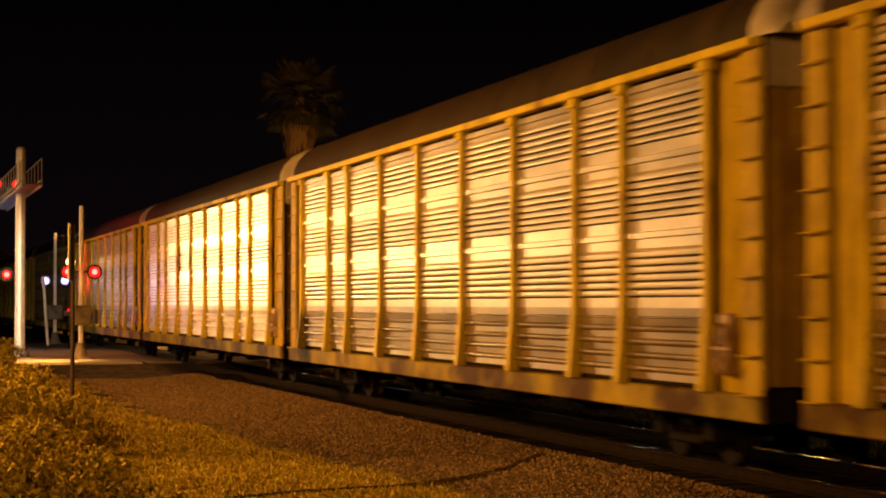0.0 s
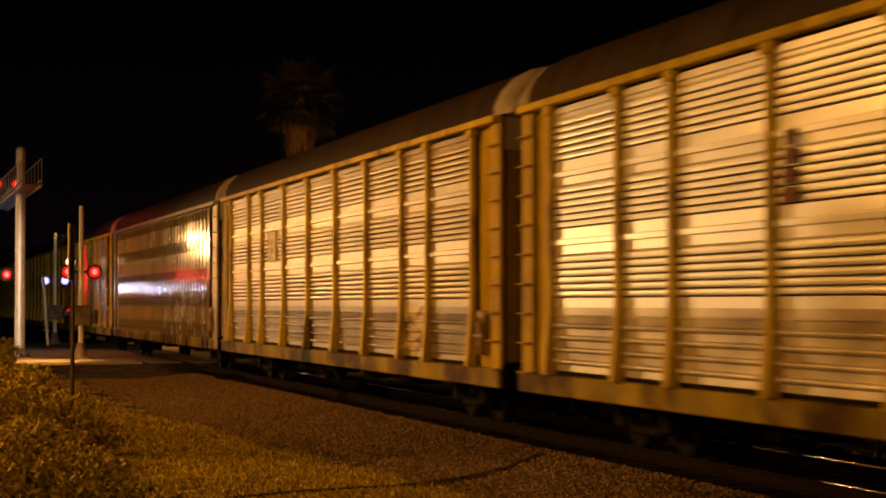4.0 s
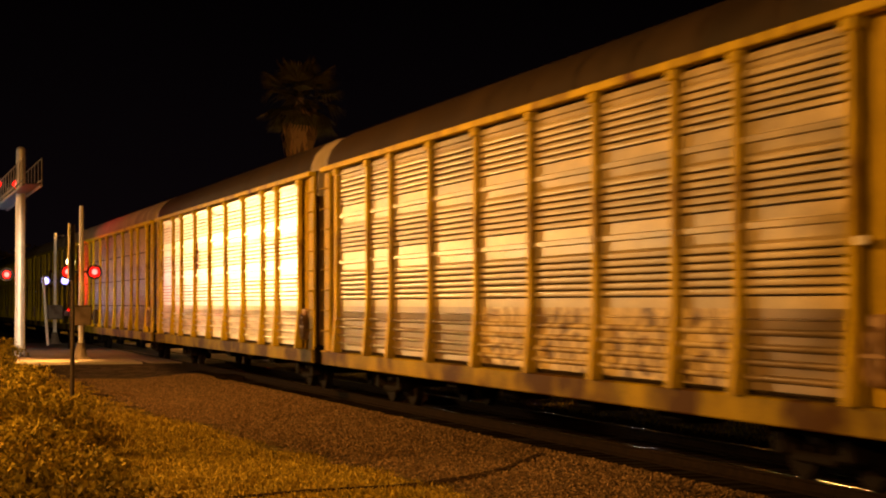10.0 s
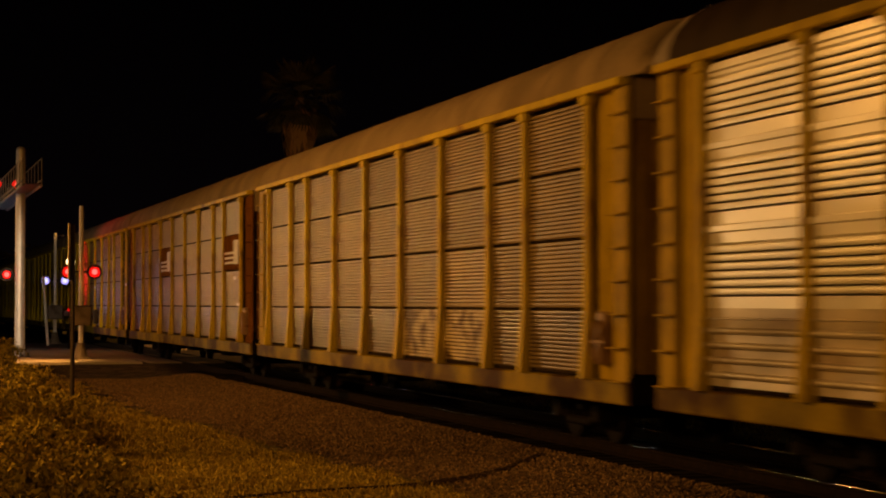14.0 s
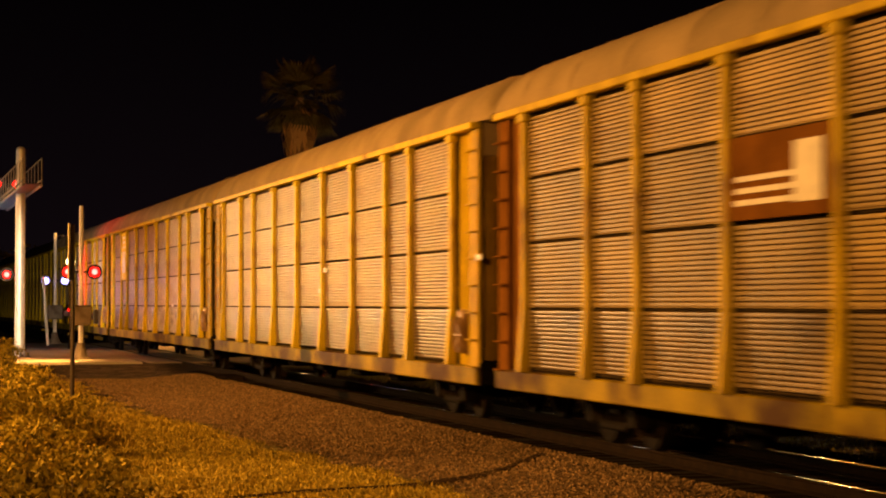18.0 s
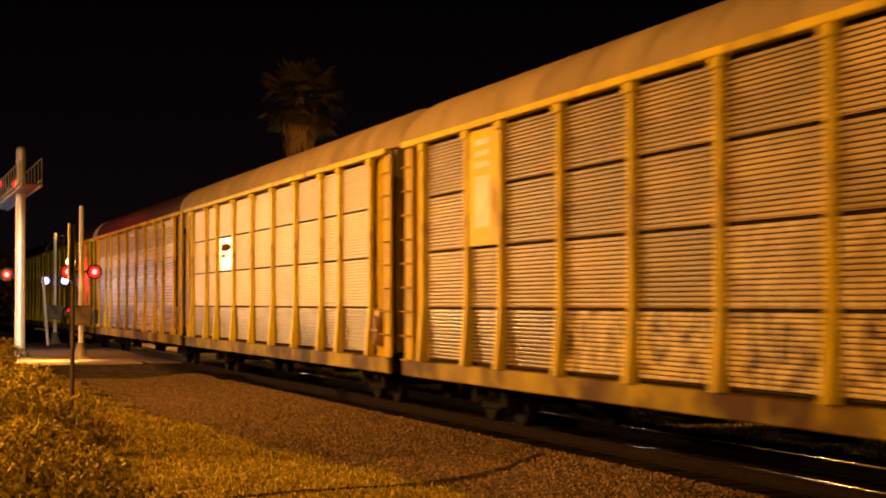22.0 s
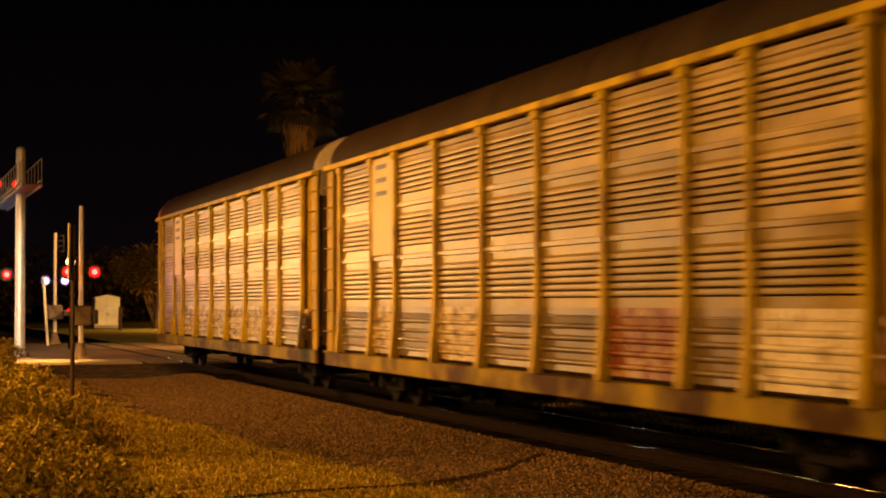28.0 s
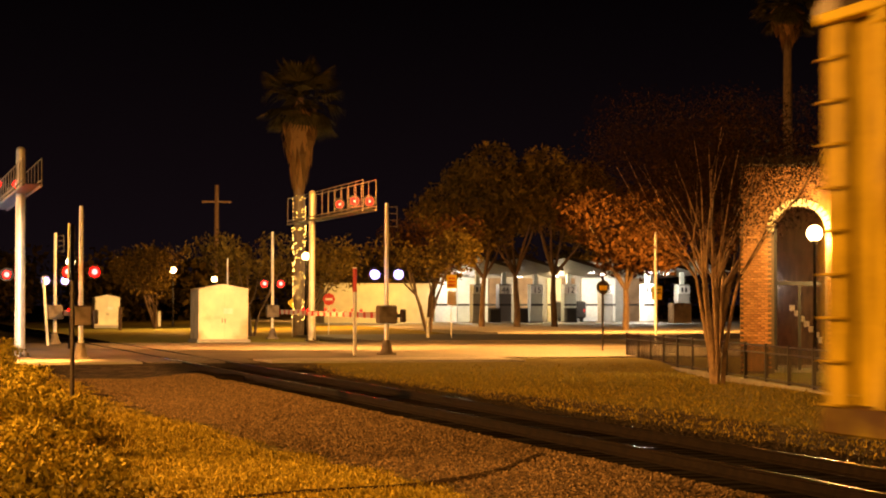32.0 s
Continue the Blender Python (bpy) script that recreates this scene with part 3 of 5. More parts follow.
        share("end_door", dm, car, pose(s * (HALF - 0.16), 0.0, 0, 0, 0, 0 if s > 0 else 180))
        d2 = share("end_door", dm, car, pose(s * (HALF - 0.16), -1.50 if s > 0 else 1.50, 0, 0, 0, 0 if s > 0 else 180))
        head = part("door_header", box(B(), -0.03, 0.03, -1.52, 1.52, 4.30, 4.85, 0.01), hood, car, "pale plate over the end doors")
        head.matrix_basis = pose(s * (HALF - 0.07), 0, 0)
        bm = box(B(), -0.08, 0.08, -1.6, 1.6, 0.66, 1.02, 0.02)
        end = part("end_sill", bm, M_TRUCK, car)
        end.matrix_basis = pose(s * (HALF - 0.06), 0, 0)
        share("coupler", cached("coupler", coupler_mesh, M_TRUCK), car, pose(s * (HALF - 0.04), 0, 0, 0, 0, 0 if s > 0 else 180))
        tm = cached("truck", truck_frame_mesh, M_TRUCK)
        tr = share("truck", tm, car, pose(s * 10.0, 0, 0))
        wm = cached("wheel", wheel_mesh, M_TRUCK)
        for dx in (-0.87, 0.87):
            WHEELS.append((len(CAR_COUNT), s * 10.0 + dx, share("wheel", wm, tr, pose(dx, -0.75, 0.42)), dx))
            share("wheel", wm, tr, pose(dx, 0.75, 0.42, 0, 0, 180))
    CAR_COUNT.append(car)
    bw = part("brake_wheel", brake_wheel_mesh(), M_DOOR, car, "rusty brake wheel and gear case")
    bw.matrix_basis = pose(a + 0.42, SIDE - 0.08, 1.45)
    return car


A_LABEL = "ribbed galvanised autorack with yellow posts and a dull dark roof"
B_LABEL = "seamed galvanised autorack with yellow posts and a tan roof"
KINDS = {
    "pale": lambda: autorack("banded", M_ZINC_PALE, M_YELLOW, M_ROOF_DARK, M_HOOD, "pale ribbed autorack with yellow posts and a dull dark roof"),
    "worn": lambda: autorack("banded", M_ZINC_WORN, M_YELLOW_DULL, M_ROOF_DARK, M_HOOD, "worn brownish ribbed autorack with yellow posts and spray paint"),
    "dull": lambda: autorack("banded", M_ZINC, M_YELLOW_DULL, M_ROOF_DARK, M_HOOD, A_LABEL),
    "bright": lambda: autorack("banded", M_ZINC_BRIGHT, M_YELLOW_DULL, M_ROOF_DARK, M_HOOD, "clean bright ribbed autorack with dull yellow posts and dark roof"),
    "smooth": lambda: autorack("smooth", M_SMOOTH, M_YELLOW_DULL, M_ROOF_DARK, M_HOOD, "smooth-sided aluminium autorack with rows of louvres and a notched sill", M_ZINC_WORN),
    "seamed": lambda: autorack("seamed", M_ZINC_TAN, M_YELLOW, M_ROOF_TAN, M_ROOF_TAN, B_LABEL),
    "seamed_bright": lambda: autorack("seamed", M_ZINC_LIGHT, M_YELLOW, M_ROOF_TAN, M_ROOF_TAN, "bright seamed galvanised autorack with yellow posts and a tan roof"),
    "brown": lambda: autorack("seamed", M_ZINC_TAN, M_YELLOW_DULL, M_ROOF_TAN, M_ROOF_TAN, "dusty autorack with brown end frames and brown panels with pale marks", M_BROWN),
}
ORDER = ["dull", "pale", "bright", "dull", "smooth", "dull", "bright", "seamed", "brown", "seamed", "seamed", "seamed_bright", "dull", "worn", "worn"]
CARS = [KINDS[k]() for k in ORDER]
PITCH_CAR = 28.6
# speed of the train in metres a second at a few times
SPEED = [(-2.0, 11.75), (0.0, 11.75), (5.0, 11.8), (9.0, 11.9), (13.0, 12.4), (18.0, 12.62), (24.0, 13.1), (30.0, 13.38), (34.0, 13.5)]
# x of the middle of the gap behind the first car at 0 s
GAP_START = -21.1


def run_to(t):
    """Metres that the train has gone since 0 s."""
    n, s = 400, 0.0
    ts = [q[0] for q in SPEED]
    vs = [q[1] for q in SPEED]
    grid = np.linspace(0.0, t, n + 1)
    v = np.interp(grid, ts, vs)
    return float(np.sum((v[1:] + v[:-1]) / 2) * (t / n))


def motions():
    times = [0.0, 2.0, 4.0, 6.0, 8.0, 10.0, 12.0, 14.0, 16.0, 18.0, 20.0, 22.0, 24.0, 26.0, 28.0, 30.0, 32.0]
    way = [(t, run_to(t)) for t in times]
    for i, car in enumerate(CARS):
        x0 = GAP_START + PITCH_CAR / 2 - i * PITCH_CAR
        walk(car, [(t, pose(x0 + s, 10.8, 0.0)) for t, s in way])
    # near wheels roll, frame by frame while they are close to the crossing or the camera
    fine = [(k / FPS, run_to(k / FPS)) for k in range(0, 32 * FPS + 1)]
    for i, off, ob, dx in WHEELS:
        start = GAP_START + PITCH_CAR / 2 - i * PITCH_CAR + off
        rows = [(t, pose(dx, -0.75, 0.42, 0, math.degrees(s / 0.42) % 360.0, 0)) for t, s in fine if -75.0 < start + s < -14.0]
        if len(rows) > 2:
            ends = [(0.0, rows[0][1])] if rows[0][0] > 0.1 else []
            last = [(32.0, rows[-1][1])] if rows[-1][0] < 31.9 else []
            walk(ob, ends + rows + last)


# ---- crossing signals ----


def gate_mast(x, y, height, lens, label, arm_to=None, ladder=False):
    ob = thing("crossing_mast", label, "crossing signal", "masts of the crossing", pose(x, y, -0.06))
    part("pole", bar(B(), (0, 0, 0.5), (0, 0, height), 0.09, 0.075, 14), M_ALU, ob, "pale aluminium pole")
    part("base", bar(box(B(), -0.32, 0.32, -0.32, 0.32, 0, 0.12, 0.02), (0, 0, 0.1), (0, 0, 0.62), 0.26, 0.13, 12), M_BOXGREY, ob)
    bm = bar(B(), (0, -0.62, 3.15), (0, 0.62, 3.15), 0.035, seg=8)
    part("cross_arm", bm, M_BLACK, ob)
    for s in (-1, 1):
        bm = bar(B(), (0.02, s * 0.47, 3.15), (-0.06, s * 0.47, 3.15), 0.27, seg=20)
        back = part("backboard", bm, M_BLACK, ob)
        # lens made wider than the lamp, its glowing rim standing for the halo
        part("lens", bar(B(), (0.02, s * 0.47, 3.15), (0.075, s * 0.47, 3.15), 0.19, seg=18), lens, back, "lit lens widened into a glowing halo ring")
        part("bulb", ball(B(), (0.06, s * 0.47, 3.15), 0.105, 12), M_BULB if lens is M_RED_LENS else M_WHITE_BULB, back, "bright bulb")
        bm = B()
        for k in range(7):
            t0 = math.pi * k / 6
            box(bm, 0.05, 0.33, s * 0.47 + 0.17 * math.cos(t0) - 0.03, s * 0.47 + 0.17 * math.cos(t0) + 0.03, 3.15 + 0.17 * math.sin(t0) - 0.012, 3.15 + 0.17 * math.sin(t0) + 0.012)
        part("hood", bm, M_BLACK, back)
    if ladder:
        bm = bar(B(), (0, 0.42, height - 0.95), (0, 0.42, height - 0.12), 0.014, seg=6)
        for k in range(4):
            bar(bm, (0, 0.06, height - 0.9 + k * 0.25), (0, 0.42, height - 0.9 + k * 0.25), 0.011, seg=6)
        part("climbing_frame", bm, M_GALV, ob, "thin steel rungs")
    part("gate_box", box(B(), -0.3, 0.3, -0.36, 0.36, 1.25, 1.95, 0.05), M_BOXGREY, ob, "grey gate mechanism box")
    if arm_to:
        n = int(abs(arm_to - x) / 0.45)
        d = (arm_to - x) / n
        for k in range(n):
            hh = 0.13 - 0.05 * k / n
            p = part("gate_arm_stripe", box(B(), min(k * d, k * d + d), max(k * d, k * d + d), 0.40, 0.45, 1.55 - hh, 1.55 + hh), M_REDPAINT if k % 3 == 0 else M_WHITE, ob)
        for k in (0.35, 0.65, 0.97):
            part("gate_lamp", ball(B(), ((arm_to - x) * k, 0.42, 1.72), 0.06, 10), M_RED_LENS, ob, "lit red gate lamp")
        part("counterweight", box(box(B(), -0.9 * np.sign(d), 0, 0.38, 0.46, 1.48, 1.62, 0.01), -1.2 * np.sign(d), -0.8 * np.sign(d), 0.34, 0.5, 1.3, 1.8, 0.03), M_IRON, ob)
    return ob


gate_mast(-77.97, 6.99, 5.5, M_RED_LENS, "pale crossing mast with lit lamps and a grey gate box", -86.0)
gate_mast(-107.8, 8.4, 5.5, M_BLUE_LENS, "far crossing mast with lit white lamps", -100.0, True)
gate_mast(-121.5, 21.65, 6.1, M_RED_LENS, "pale crossing mast with red lamps and lowered striped arm", -101.5)
gate_mast(-81.6, 19.0, 5.9, M_BLUE_LENS, "pale crossing mast with lit white lamps and lowered striped arm", -100.0, True)


def cantilever(x, y, height, x0, x1, lens_x, label, low_pair=False, zb=0.0, zt=0.0):
    ob = thing("cantilever_signal", label, "crossing signal", "cantilevers of the crossing", pose(x, y, -0.06))
    part("mast", bar(B(), (0, 0, 0.0), (0, 0, height), 0.2, 0.17, 16), M_ALU, ob)
    part("cap", ball(B(), (0, 0, height), 0.17, 12), M_ALU, ob)
    bm = bar(B(), (0, 0, 0), (0, 0, 0.05), 0.42, seg=16)
    for k in range(6):
        a = k * math.pi / 3
        bar(bm, (0.34 * math.cos(a), 0.34 * math.sin(a), 0), (0.34 * math.cos(a), 0.34 * math.sin(a), 0.18), 0.035, seg=6)
    part("base_flange", bm, M_IRON, ob)
    if not zb:
        zb, zt = height - 1.5, height - 0.05
    for yy in (-0.32, 0.32):
        part("chord", bar(B(), (x0 - x, yy, zb), (x1 - x, yy, zb), 0.045, seg=8), M_GALV, ob)
        part("chord", bar(B(), (x0 - x, yy, zb + 0.18), (x1 - x, yy, zb + 0.18), 0.035, seg=8), M_GALV, ob)
        part("handrail", bar(B(), (x0 - x, yy, zt), (x1 - x, yy, zt), 0.018, seg=8), M_GALV, ob)
    part("walkway", box(B(), min(x0, x1) - x, max(x0, x1) - x, -0.3, 0.3, zb + 0.03, zb + 0.06), M_IRON, ob)
    n = int(abs(x1 - x0) / 1.6)
    for k in range(n + 1):
        xx = x0 - x + (x1 - x0) * k / n
        for yy in (-0.32, 0.32):
            part("upright", bar(B(), (xx, yy, zb), (xx, yy, zt), 0.016, seg=6), M_GALV, ob)
    if low_pair:
        part("side_arm", bar(B(), (0, -0.75, 3.1), (0, 0.0, 3.1), 0.03, seg=8), M_BLACK, ob)
        bk = part("backboard", bar(B(), (0.0, -0.5, 3.1), (-0.05, -0.5, 3.1), 0.26, seg=20), M_BLACK, ob)
        # wide lens disc glows round the bulb in place of a halo
        part("lens", bar(B(), (0.0, -0.5, 3.1), (0.06, -0.5, 3.1), 0.15, seg=16), M_RED_LENS, bk, "lit red lens widened into a halo ring")
        part("bulb", ball(B(), (0.05, -0.5, 3.1), 0.10, 12), M_BULB, bk, "bright bulb")
    zl = zb + (0.85 if low_pair else 0.5)
    for lx in lens_x:
        for dy in (-0.42, 0.42):
            bk = part("backboard", bar(B(), (lx - x, dy * 0.9, zl), (lx - x - 0.05, dy * 0.9, zl), 0.3, seg=20), M_BLACK, ob)
            # again a wide glowing disc that imitates the halo of the bulb
            part("lens", bar(B(), (lx - x, dy * 0.9, zl), (lx - x + 0.06, dy * 0.9, zl), 0.16, seg=16), M_RED_LENS, bk, "lit red lens widened into a halo ring")
            part("bulb", ball(B(), (lx - x + 0.05, dy * 0.9, zl), 0.06, 12), M_BULB, bk, "bright bulb")
    return ob


cantilever(-82.56, 5.14, 7.75, -76.2, -97.0, (-91.5,), "pale cantilever mast with a railed arm and lit red lamps", True, 6.12, 7.05)
cantilever(-115.5, 22.75, 8.0, -121.0, -101.3, (-103.0, -106.5), "pale cantilever mast over the street with lit red lamps")


# ---- signal cabinets ----


def cabinet(x, y, w, dp, h, turn, label):
    ob = thing("signal_cabinet", label, "cabinet", "signal cabinets by the track", pose(x, y, -0.1, 0, 0, turn))
    part("plinth", box(B(), -dp / 2 - 0.1, dp / 2 + 0.1, -w / 2 - 0.1, w / 2 + 0.1, -0.15, 0.1), M_CONCRETE, ob)
    part("body", box(B(), -dp / 2, dp / 2, -w / 2, w / 2, 0.1, h, 0.03), M_CREAM, ob)
    for s in (-1, 1):
        d = part("door", box(B(), dp / 2, dp / 2 + 0.03, s * w * 0.24 - w * 0.225, s * w * 0.24 + w * 0.225, 0.25, h - 0.2, 0.01), M_CREAM, ob)
        part("handle", box(B(), dp / 2 + 0.03, dp / 2 + 0.07, s * 0.08 - 0.02, s * 0.08 + 0.02, 1.0, 1.25, 0.008), M_IRON, d, "dark handle")
    bm = B()
    vs = [bm.verts.new(p) for p in ((-dp / 2 - 0.12, -w / 2 - 0.12, h), (dp / 2 + 0.12, -w / 2 - 0.12, h), (dp / 2 + 0.12, w / 2 + 0.12, h), (-dp / 2 - 0.12, w / 2 + 0.12, h), (-dp / 2 - 0.12, 0, h + 0.28), (dp / 2 + 0.12, 0, h + 0.28))]
    for f in ((0, 1, 5, 4), (3, 4, 5, 2), (1, 2, 5), (0, 4, 3), (0, 3, 2, 1)):
        bm.faces.new([vs[i] for i in f])
    part("roof", bm, M_CREAM, ob)
    p = part("notice", box(B(), dp / 2 + 0.03, dp / 2 + 0.04, 0.0, 0.5, 1.5, 1.8), M_WHITE, ob)
    return ob


cabinet(-119.5, 18.3, 2.75, 3.2, 2.85, 0, "cream steel signal cabinet with a low gabled roof and double doors")
cabinet(-199.0, 20.1, 2.25, 2.6, 2.6, 0, "smaller cream steel signal cabinet by the far track")


# ---- track ----


def build_track():
    bed = thing("track_bed", "dark creosoted sleepers and oily ballast under the rails", "track")
    bm = box(B(), -0.115, 0.115, -1.3, 1.3, -0.17, 0.0, 0.012)
    me = bpy.data.meshes.new("sleeper")
    bm.to_mesh(me)
    bm.free()
    me.materials.append(M_TIE)
    rnd = random.Random(4)
    for i in range(240):
        x = -140 + i * 0.55
        if ROAD_X0 < x < ROAD_X1 - 4:
            continue
        share("sleeper", me, bed, pose(x + rnd.uniform(-0.03, 0.03), 10.8 + rnd.uniform(-0.04, 0.04), -0.175 + rnd.uniform(-0.012, 0.006), 0, 0, rnd.uniform(-0.8, 0.8)))
    deck = thing("crossing_deck", "worn timber and rubber crossing panels between the rails", "crossing")
    for y0, y1 in ((8.95, 9.98), (10.15, 11.46), (11.63, 12.65)):
        for k in range(14):
            x = ROAD_X0 + 0.2 + k * 2.6
            part("panel", box(B(), x, x + 2.57, y0, y1, -0.19, -0.012, 0.015), M_ASPHALT, deck)
    # loose panels and blocks at the edge of the crossing
    for x, y in ((-66.5, 10.5), (-64.2, 12.3), (-60.8, 9.6)):
        part("edge_block", box(B(), x - 0.9, x + 0.9, y - 0.28, y + 0.28, -0.25, -0.05, 0.03), M_TIE, deck)


def stones(name, n, region, size, mat, label, seed, keep=None):
    rnd = np.random.RandomState(seed)
    x = rnd.uniform(region[0], region[1], n)
    y = rnd.uniform(region[2], region[3], n)
    if keep:
        ok = np.array([keep(p, q, r) for p, q, r in zip(x, y, rnd.uniform(0, 1, n))])
        x, y, n = x[ok], y[ok], int(ok.sum())
    z = np.array([ground_z(p, q) for p, q in zip(x, y)])
    base = np.array([(1, 0, 0), (-0.5, 0.85, 0), (-0.5, -0.85, 0), (0.2, 0.1, 0.8), (0, 0, -0.6)])
    tri = np.array([(0, 1, 3), (1, 2, 3), (2, 0, 3), (1, 0, 4), (2, 1, 4), (0, 2, 4)])
    s = size * rnd.uniform(0.45, 1.5, (n, 1))
    a = rnd.uniform(0, 6.28, (n, 1))
    p = base[None] * (1 + rnd.uniform(-0.35, 0.35, (n, 5, 3)))
    c, q = np.cos(a), np.sin(a)
    v = np.stack([x[:, None] + s * (p[..., 0] * c - p[..., 1] * q), y[:, None] + s * (p[..., 0] * q + p[..., 1] * c), z[:, None] + s * (p[..., 2] * 0.8 + 0.35)], axis=-1).reshape(-1, 3)
    f = (tri[None] + 5 * np.arange(n)[:, None, None]).reshape(-1, 3)
    ob = new(name, from_lists(name, v.tolist(), f.tolist(), mat))
    tagged(ob, label, "gravel", kind="stuff")


def pebble_material():
    m = leafy("loose_pebbles", (0.17, 0.12, 0.072), 0.6)
    m.node_tree.nodes["Principled BSDF"].inputs["Roughness"].default_value = 0.9
    return m


def blades(name, n, region, height, mat, label, seed, keep=None):
    rnd = np.random.RandomState(seed)
    verts, faces = [], []
    made = 0
    while made < n:
        x, y = rnd.uniform(region[0], region[1]), rnd.uniform(region[2], region[3])
        if keep and not keep(x, y):
            made += 1
            continue
        made += 1
        z = ground_z(x, y) - 0.01
        a, h, w = rnd.uniform(0, 6.28), height * rnd.uniform(0.4, 1.3), rnd.uniform(0.012, 0.03)
        dx, dy = math.cos(a) * w, math.sin(a) * w
        lx, ly = rnd.uniform(-0.6, 0.6) * h, rnd.uniform(-0.6, 0.6) * h
        k = len(verts)
        verts += [(x - dx, y - dy, z), (x + dx, y + dy, z), (x + lx, y + ly, z + h)]
        faces.append((k, k + 1, k + 2))
    ob = new(name, from_lists(name, verts, faces, mat))
    tagged(ob, label, "grass", kind="stuff")


build_track()
def verge_line(x):
    """Across-track place where the turf of the verge gives way to gravel."""
    return float(np.interp(x, (-60, -48, -41, -34, -31, -27, -22), (5.45, 5.42, 5.68, 6.08, 6.45, 6.75, 6.8))) + 0.08 * math.sin(x * 0.6)


def gravel_edge(x, y, r):
    """Thins out towards the verge along a wandering edge."""
    return y > verge_line(x) + 0.15 * math.sin(x * 0.9) + 0.12 * math.sin(x * 2.3) + 1.0 * r * r


stones("gravel", 100000, (-66, -18, 4.9, 9.5), 0.021, pebble_material(), "loose tan gravel beside the track", 3, gravel_edge)
stones("ballast", 9000, (-70, -16, 12.3, 14.2), 0.04, M_STONE, "dark ballast stones on the far shoulder", 5)


# A narrow near-black strip laid just above the ground, with a ragged edge.
def dark_line():
    rnd = random.Random(6)
    way = [Vector(p) for p in ((-25.2, 4.0, 0), (-25.7, 4.84, 0), (-26.2, 5.9, 0), (-26.6, 6.6, 0), (-27.4, 7.4, 0), (-28.1, 8.2, 0), (-29.4, 9.1, 0))]
    verts, faces = [], []
    n = 48
    for i in range(n + 1):
        t = i / n * (len(way) - 1)
        k = min(int(t), len(way) - 2)
        p = way[k].lerp(way[k + 1], t - k)
        d = (way[k + 1] - way[k]).normalized()
        w = 0.10 + 0.07 * rnd.random() + (0.10 if 0.45 < i / n < 0.8 else 0.0)
        for s, lift in ((-1, -0.004), (-0.4, 0.016), (0.4, 0.016), (1, -0.004)):
            q = p + Vector((-d.y, d.x, 0)) * s * w * rnd.uniform(0.8, 1.2)
            verts.append((q.x, q.y, ground_z(q.x, q.y) + lift + 0.008))
        if i:
            b0, b1 = 4 * i - 4, 4 * i
            faces += [(b0 + j, b1 + j, b1 + j + 1, b0 + j + 1) for j in range(3)]
    tagged(new("dark_line", from_lists("dark_line", verts, faces, M_DARK_LINE)), "thin dark strip across the gravel", "ground", kind="structure")


dark_line()


# ---- plants ----


def leaf_mesh(name, clumps, n, size, mat, seed, flat=0.0):
    """Many small leaves scattered over the shells of clumps (x, y, z, rx, ry, rz)."""
    rnd = np.random.RandomState(seed)
    verts, faces = [], []
    vol = np.array([c[3] * c[4] * c[5] for c in clumps])
    pick = rnd.choice(len(clumps), n, p=vol / vol.sum())
    for i in pick:
        cx, cy, cz, rx, ry, rz = clumps[i]
        d = rnd.normal(size=3)
        d /= np.linalg.norm(d)
        r = rnd.uniform(0.25, 1.0) ** 0.5 * rnd.uniform(0.8, 1.1)
        p = np.array((cx + d[0] * rx * r, cy + d[1] * ry * r, cz + d[2] * rz * r))
        u = rnd.normal(size=3)
        u /= np.linalg.norm(u)
        v = np.cross(u, rnd.normal(size=3))
        v /= np.linalg.norm(v)
        s = size * rnd.uniform(0.6, 1.4)
        k = len(verts)
        verts += [tuple(p - u * s), tuple(p + v * s * 0.5), tuple(p + u * s), tuple(p - v * s * 0.5)]
        faces.append((k, k + 1, k + 2, k + 3))
    return from_lists(name, verts, faces, mat)


def limb(bm, pts, r0, r1):
    n = len(pts) - 1
    for i in range(n):
        bar(bm, pts[i], pts[i + 1], r0 + (r1 - r0) * i / n, r0 + (r1 - r0) * (i + 1) / n, 8)


